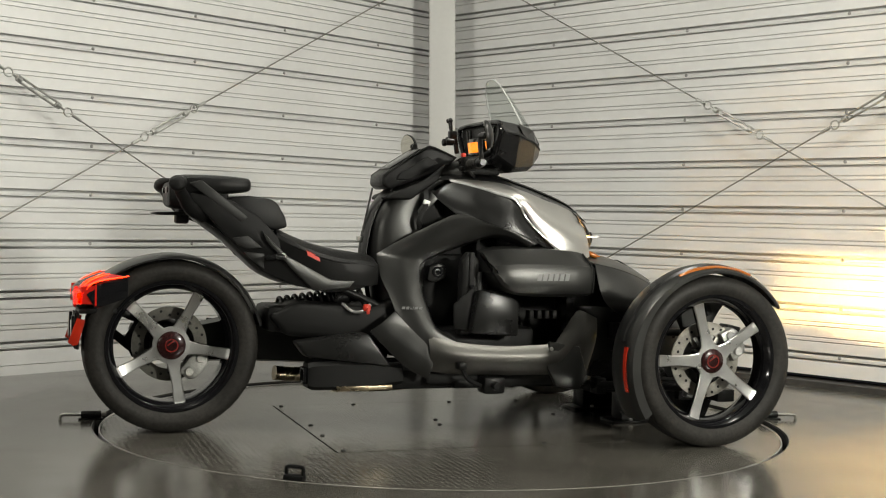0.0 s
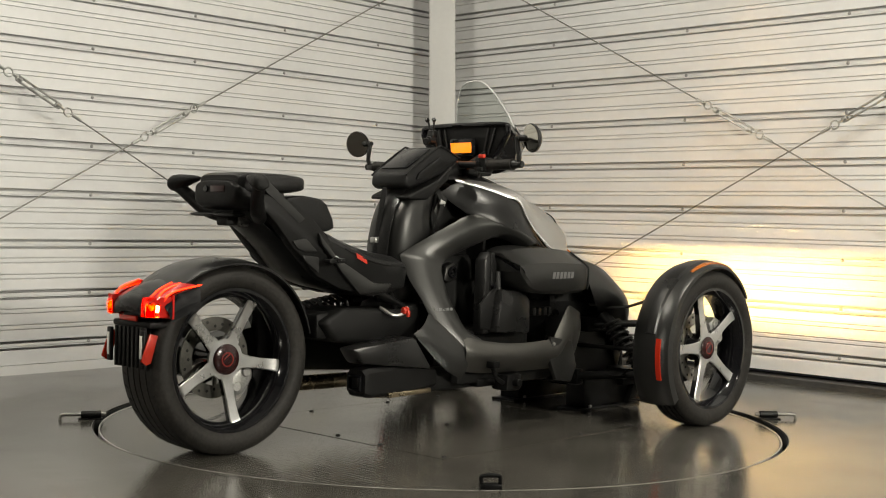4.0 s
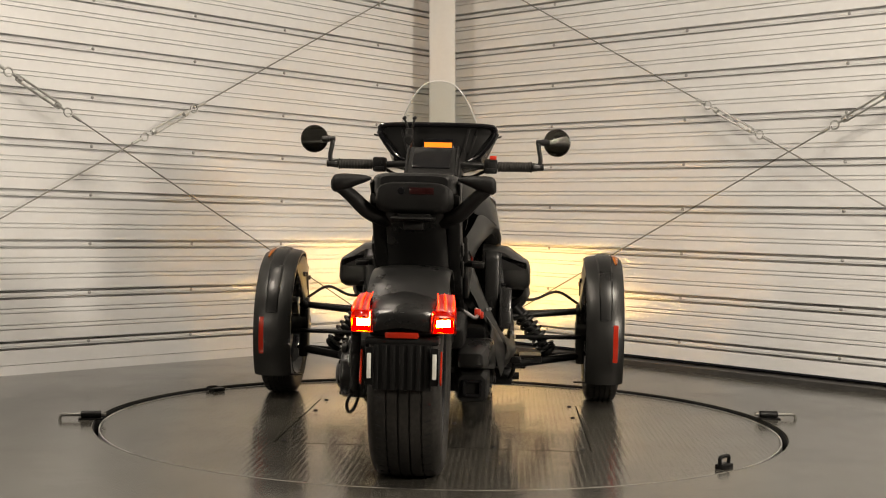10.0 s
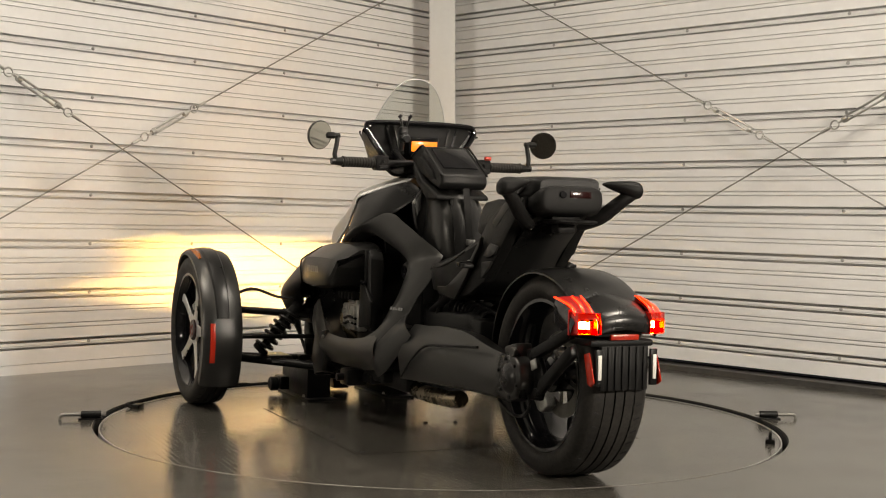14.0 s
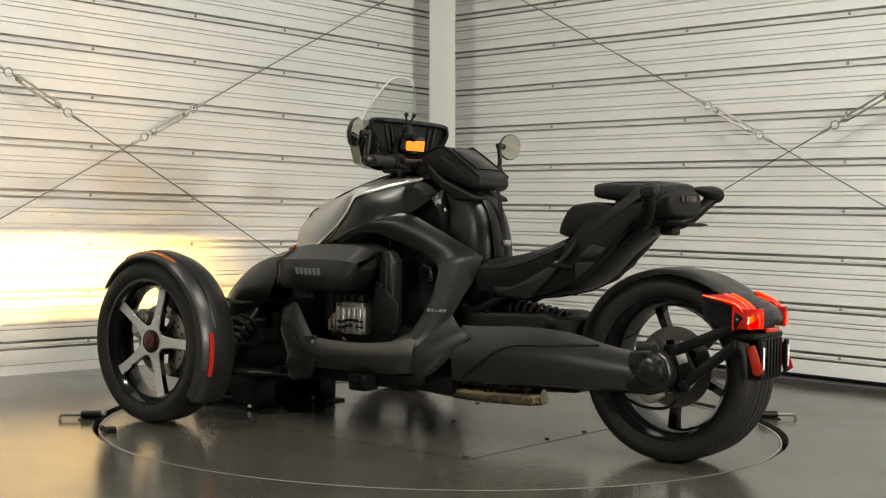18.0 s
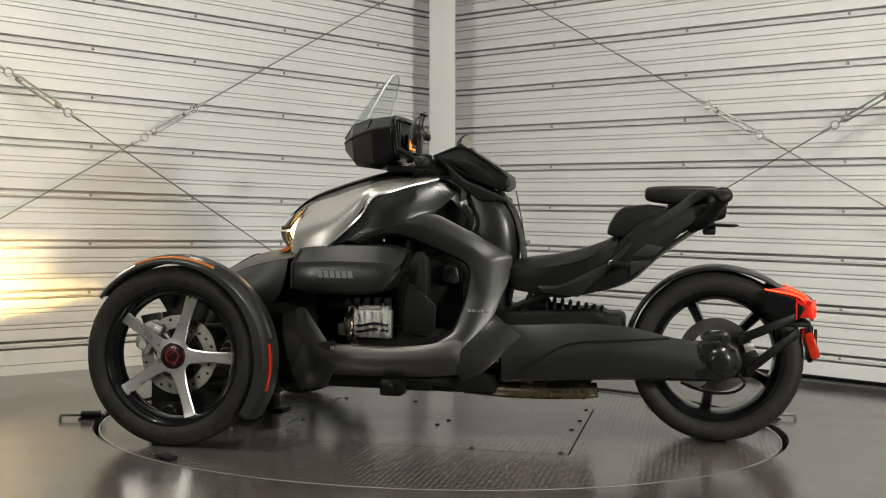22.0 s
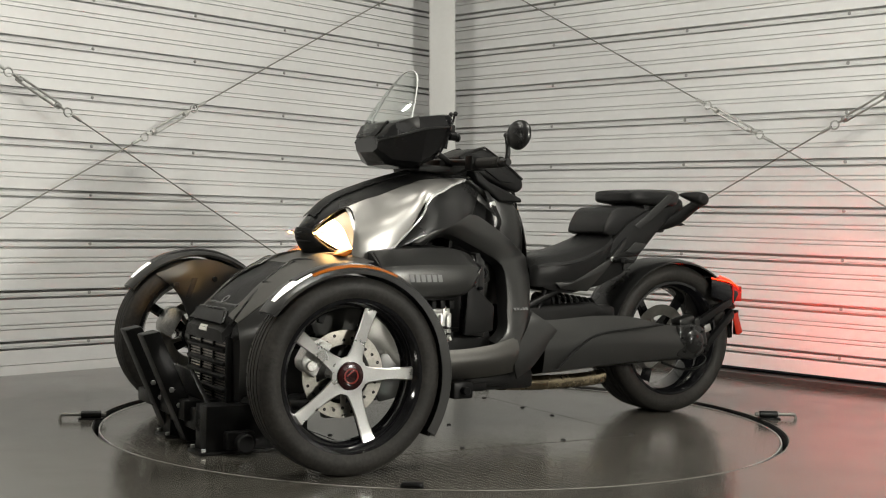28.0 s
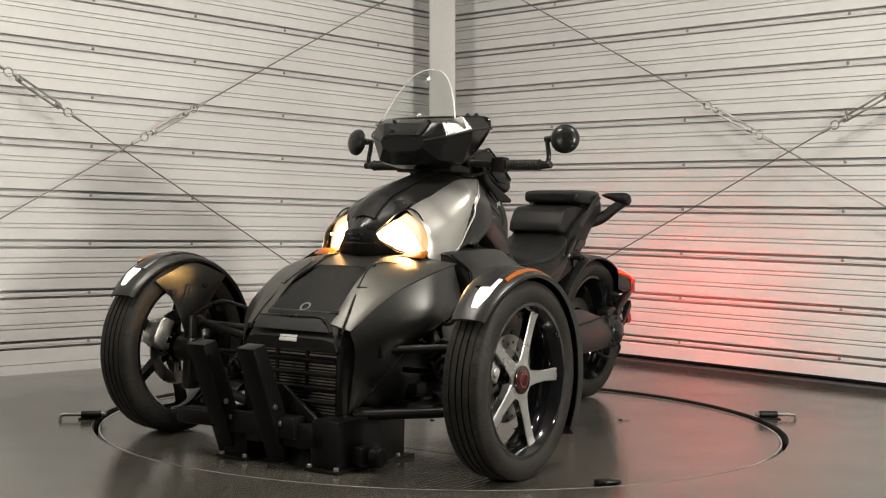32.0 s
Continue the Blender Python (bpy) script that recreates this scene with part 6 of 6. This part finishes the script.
    rf = part("rear_fender", arc_shell(REAR_X, 0.290, [(o, y - 0.004, 0) for o, y in sec], 14, 146, 40, lambda k: (0.300 + 0.10 * max(0, k - 0.62) ** 1.6, 1.0 - 0.10 * (1 - min(1, 4 * k)))), M_BLACK, root, "satin black rear mudguard")
    tail = [[(-1.13, y, 0.535), (-1.22, y, 0.515), (-1.285, y, 0.480), (-1.290, y, 0.440)] for y in (-0.085, 0.0, 0.085)]
    tail[1] = [(x - 0.008, y, z + 0.012) for x, y, z in tail[1]]
    part("tail_cap", sheet(tail, 0.012, 14, 10), M_BLACK, rf, "black tail cap between the lamps")
    part("tail_fill", box(-1.268, -1.15, -0.085, 0.085, 0.425, 0.505, 0.02), M_TEXT, rf)
    part("tail_badge", moved(ring_lathe([(0.020, -0.001), (0.020, 0.002), (0.014, 0.002), (0.014, -0.001)], 24), pose(-1.297, 0, 0.474, 0, 0, 90)), M_MARK, rf, "grey oval badge")
    part("tail_reflector", box(-1.298, -1.288, -0.045, 0.045, 0.424, 0.440, 0.003), M_REFL, rf, "red reflector strip")
    part("tail_bumper", box(-1.285, -1.16, -0.10, 0.10, 0.405, 0.424, 0.006), M_TEXT, rf)
    # tail lamps: a bright lower block and two thin strips that run ahead along the mudguard
    for sgn in (1, -1):
        f = (lambda b: b) if sgn > 0 else flip
        lamp = part("tail_lamp", f(cat(sheet([[(-1.300, 0.080, 0.496), (-1.232, 0.084, 0.500)], [(-1.302, 0.078, 0.440), (-1.232, 0.080, 0.440)]], 0.003, 4, 4), sheet([[(-1.278, 0.138, 0.496), (-1.232, 0.137, 0.500)], [(-1.280, 0.136, 0.440), (-1.232, 0.134, 0.440)]], 0.003, 4, 4), sheet([[(-1.302, 0.078, 0.440), (-1.280, 0.136, 0.440)], [(-1.232, 0.080, 0.440), (-1.232, 0.134, 0.440)]], 0.003, 4, 4), sheet([[(-1.300, 0.080, 0.497), (-1.278, 0.138, 0.497)], [(-1.232, 0.080, 0.498), (-1.232, 0.134, 0.498)]], 0.003, 4, 4),
                                         box(-1.236, -1.230, 0.074, 0.142, 0.434, 0.504, 0))), M_TAILBOX, root, "red tail lamp, lit")
        part("lamp_core", f(sheet([[(-1.256, 0.090, 0.490), (-1.246, 0.127, 0.490)], [(-1.258, 0.089, 0.452), (-1.248, 0.126, 0.452)]], 0.004, 6, 4)), M_TAILHOT, lamp, "bright core of the tail lamp")
        for y0, y1, x1, x2, z1, z2 in ((0.092, 0.097, -1.262, -1.205, 0.514, 0.541), (0.110, 0.117, -1.250, -1.190, 0.517, 0.539), (0.130, 0.138, -1.236, -1.130, 0.512, 0.533)):
            x0 = -1.298 + 0.55 * (y0 - 0.092)
            part("lamp_strip", f(sheet([[(x0, y0, 0.474), (x1, y0, z1), (x2, y0 - 0.004, z2)], [(x0 + 0.003, y1, 0.474), (x1 + 0.003, y1, z1 - 0.001), (x2 + 0.004, y1 - 0.008, z2 - 0.002)]], 0.0045, 12, 3)), M_TAIL, lamp, "glowing red strip")
        part("lamp_face", f(sheet([[(-1.300, 0.086, 0.482), (-1.258, 0.090, 0.514), (-1.20, 0.095, 0.538)], [(-1.290, 0.112, 0.481), (-1.246, 0.112, 0.5135), (-1.18, 0.113, 0.537)], [(-1.274, 0.139, 0.480), (-1.232, 0.135, 0.511), (-1.15, 0.128, 0.533)]], 0.003, 10, 6)), M_TAILFACE, lamp, "red lens face, lit from inside")
        part("lamp_lens", f(sheet([[(-1.300, 0.079, 0.4995), (-1.292, 0.110, 0.500), (-1.277, 0.139, 0.499)], [(-1.304, 0.077, 0.468), (-1.296, 0.110, 0.468), (-1.281, 0.138, 0.468)], [(-1.303, 0.077, 0.438), (-1.295, 0.110, 0.438), (-1.281, 0.136, 0.438)]], 0.003, 8, 6)), M_REDLENS, lamp, "red lamp lens")
        part("lamp_housing", f(sheet([[(-1.290, 0.088, 0.475), (-1.25, 0.092, 0.508), (-1.15, 0.100, 0.535)], [(-1.262, 0.138, 0.470), (-1.225, 0.133, 0.503), (-1.13, 0.126, 0.528)], [(-1.235, 0.138, 0.425), (-1.19, 0.134, 0.44), (-1.13, 0.128, 0.46)]], 0.003, 10, 6)), M_GLOSS, lamp, "dark lamp housing")
    # mudflap with plate brackets
    fl = part("mud_flap", box(-1.290, -1.280, -0.080, 0.072, 0.285, 0.408, 0.003), M_TEXT, root, "ribbed black mudflap")
    for i in range(7):
        part("flap_rib", box(-1.295, -1.2905, -0.074 + 0.0225 * i, -0.062 + 0.0225 * i, 0.286, 0.406, 0.002), M_TEXT, fl)
    for y in (-0.094, 0.080):
        part("plate_bracket", cat(box(-1.306, -1.296, y - 0.006, y + 0.016, 0.300, 0.400, 0.002)), M_STAND, fl, "dark plate bracket")
        part("bracket_face", box(-1.3095, -1.3065, y - 0.001, y + 0.010, 0.318, 0.385, 0.001), M_BRACKET, fl, "white strip on the plate bracket")
    both("rear_reflector", lambda: slab([(-1.262, 0.385), (-1.290, 0.392), (-1.318, 0.312), (-1.300, 0.300), (-1.285, 0.305)], 0.1040, 0.1090, 0.002), M_REFL, root, "red side reflector")
    # right side: heat shield, silencer
    part("side_shield", flip(hexa([(-0.25, 0.12, 0.23), (-0.25, 0.245, 0.23), (-0.33, 0.235, 0.345), (-0.33, 0.12, 0.345)], [(-0.54, 0.12, 0.262), (-0.54, 0.205, 0.262), (-0.58, 0.20, 0.315), (-0.58, 0.12, 0.315)], 0.012)), M_BLACK, root, "black shield over the silencer")
    mu = part("silencer", flip(loft([[(x, y0, z0 + .012), (x, y0 + .012, z0), (x, y1 - .012, z0), (x, y1, z0 + .012), (x, y1, z1 - .014), (x, y1 - .016, z1), (x, y0 + .012, z1), (x, y0, z1 - .012)] for x, y0, y1, z0, z1 in ((-0.20, 0.10, 0.21, 0.165, 0.235), (-0.32, 0.105, 0.222, 0.155, 0.250), (-0.50, 0.118, 0.218, 0.150, 0.248), (-0.535, 0.125, 0.212, 0.158, 0.240))], 3)), M_TEXT, root, "black silencer box", smooth=30)
    part("pipe_strip", flip(cat(hexa([(-0.24, 0.212, 0.150), (-0.24, 0.226, 0.150), (-0.24, 0.226, 0.166), (-0.24, 0.212, 0.166)], [(-0.44, 0.216, 0.146), (-0.44, 0.228, 0.146), (-0.44, 0.228, 0.164), (-0.44, 0.216, 0.164)], 0.003))), M_EXH, mu, "bare tarnished steel strip along the silencer")
    part("silencer_outlet", flip(cat(ring4(-0.537, 0.137, 0.200, 0.172, 0.226))), M_GLOSS, mu, "black square outlet")
    part("exhaust_pipe", cat(tube([(0.10, -0.05, 0.165), (-0.12, -0.12, 0.160), (-0.28, -0.16, 0.158), (-0.44, -0.17, 0.162)], 0.022, 20, 12), tube([(-0.12, 0.14, 0.162), (-0.30, 0.165, 0.158), (-0.50, 0.160, 0.162), (-0.58, 0.150, 0.170)], 0.027, 18, 14)), M_EXH, root, "tarnished steel exhaust pipe")
    # middle: shock, black filler under the seat
    part("sub_frame", cat(slab([(-0.22, 0.30), (-0.60, 0.33), (-0.66, 0.40), (-0.56, 0.445), (-0.30, 0.43), (-0.20, 0.46)], -0.14, 0.13, 0.02, 3), box(-0.66, -0.54, -0.11, 0.13, 0.34, 0.43, 0.02)), M_TEXT, root, "black frame under the seat")
    both("frame_tube", lambda: rod((-0.24, 0.115, 0.42), (-0.42, 0.115, 0.50), 0.014), M_STAND, root, "black frame tube")
    both("frame_brace", lambda: rod((-0.30, 0.115, 0.40), (-0.34, 0.115, 0.49), 0.010), M_STAND, root)
    part("rear_shock", cat(rod((-0.33, 0.06, 0.455), (-0.60, 0.06, 0.415), 0.018), rod((-0.33, 0.06, 0.455), (-0.40, 0.06, 0.445), 0.028)), M_STAND, root, "black rear shock absorber")
    part("rear_spring", spring((-0.38, 0.06, 0.447), (-0.60, 0.06, 0.415), 0.033, 8, 0.0065), M_BLACK, root, "black rear coil spring")
    part("red_key_tie", flip(cat(box(-0.338, -0.312, 0.165, 0.188, 0.417, 0.442, 0.007), box(-0.33, -0.318, 0.185, 0.197, 0.408, 0.432, 0.004))), M_REDTAG, root, "red plastic plug")
    part("silver_hose", flip(tube([(-0.40, 0.13, 0.44), (-0.37, 0.165, 0.415), (-0.33, 0.175, 0.42), (-0.31, 0.17, 0.44)], 0.006, 18, 8)), M_ZINC, root)


def ring4(x, y0, y1, z0, z1):
    t = 0.009
    return cat(box(x - 0.012, x + 0.004, y0, y1, z0, z0 + t, 0.002), box(x - 0.012, x + 0.004, y0, y1, z1 - t, z1, 0.002), box(x - 0.012, x + 0.004, y0, y0 + t, z0, z1, 0.002), box(x - 0.012, x + 0.004, y1 - t, y1, z0, z1, 0.002))


def build_trike():
    root = empty("three_wheeled_motorcycle")
    build_wheel(root, FRONT_X, TRACK, 0.287, 1, 0.290, 0.0660, 180, 0.031, M_DISC, 60)
    build_wheel(root, FRONT_X, -TRACK, 0.287, -1, 0.290, 0.0660, 1, 0.031, M_DISC, -60)
    build_wheel(root, REAR_X, -0.006, 0.2935, -1, 0.2955, 0.1015, 45, 0.044, M_DISCDARK, -130)
    for s in (1, -1):
        fender_front(root, s)
        suspension(root, s)
    build_nose(root)
    build_hood(root)
    build_headlamps(root)
    build_fairings(root)
    build_engine(root)
    build_tank(root)
    build_seat(root)
    build_handlebar(root)
    build_cockpit(root)
    build_rear(root)
    return tagged(root, "black and silver three-wheeled motorcycle with lit lamps on the turntable", "motorcycle")


def build_stand():
    """The black steel docking frame bolted to the turntable under the nose."""
    root = empty("docking_stand")
    for y0, y1 in ((-0.200, -0.085), (0.140, 0.262)):
        part("foot_plate", box(0.62, 1.02, y0, y1, 0.0, 0.010, 0.001), M_STAND, root)
        part("runner", box(0.66, 1.00, y0 + 0.012, y1 - 0.012, 0.010, 0.150, 0.003), M_STAND, root)
        for x in (0.68, 0.99):
            for y in (y0 + 0.012, y1 - 0.012):
                part("bolt", rod((x + 0.018, y, 0.010), (x + 0.018, y, 0.020), 0.008, n=6), M_ZINC, root)
    for y in (-0.182, 0.010):
        part("post", hexa([(0.918, y - 0.034, 0.010), (0.990, y - 0.034, 0.010), (0.990, y + 0.034, 0.010), (0.918, y + 0.034, 0.010)], [(1.085, y - 0.034, 0.368), (1.140, y - 0.034, 0.356), (1.140, y + 0.034, 0.356), (1.085, y + 0.034, 0.368)], 0.004), M_STAND, root, "leaning black square post")
        for x, z in ((1.045, 0.18), (1.02, 0.13)):
            part("post_bolt", rod((x, y + 0.036, z), (x, y + 0.044, z), 0.009, n=6), M_ZINC, root)
    part("cradle", cat(box(0.88, 1.02, -0.215, 0.10, 0.085, 0.150, 0.004), box(0.86, 1.00, -0.13, 0.20, 0.06, 0.13, 0.006)), M_STAND, root, "black cradle between the runners")
    part("arm", box(0.96, 1.03, -0.36, -0.19, 0.095, 0.140, 0.004), M_STAND, root, "black side arm")
    part("back_plate", hexa([(0.935, -0.13, 0.10), (0.955, -0.13, 0.10), (0.955, 0.19, 0.10), (0.935, 0.19, 0.10)], [(0.962, -0.13, 0.24), (0.978, -0.13, 0.24), (0.978, 0.02, 0.24), (0.962, 0.02, 0.24)], 0.003), M_STAND, root, "black plate between the posts")
    part("clamp_block", box(0.86, 0.95, 0.262, 0.30, 0.02, 0.075, 0.006), M_STAND, root)
    part("roller", rod((0.90, 0.30, 0.042), (0.90, 0.335, 0.042), 0.030), M_STAND, root, "small black roller")
    return tagged(root, "black steel docking stand bolted to the turntable", "stand")


build_room()
build_ceiling_lights()
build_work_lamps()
build_braces()
build_latches()
TURNTABLE = build_turntable()
TRIKE = build_trike()
STAND = build_stand()


def motions():
    """The turntable carries the motorcycle and its stand round at an even pace."""
    times = [float(k) for k in range(33)]
    for thing, shift in ((TURNTABLE, 0.0), (TRIKE, 0.042), (STAND, 0.042)):
        walk(thing, [(t, pose(0, 0, 0, 0, 0, TURN_START + TURN_RATE * t) @ pose(0, shift, 0)) for t in times])


motions()
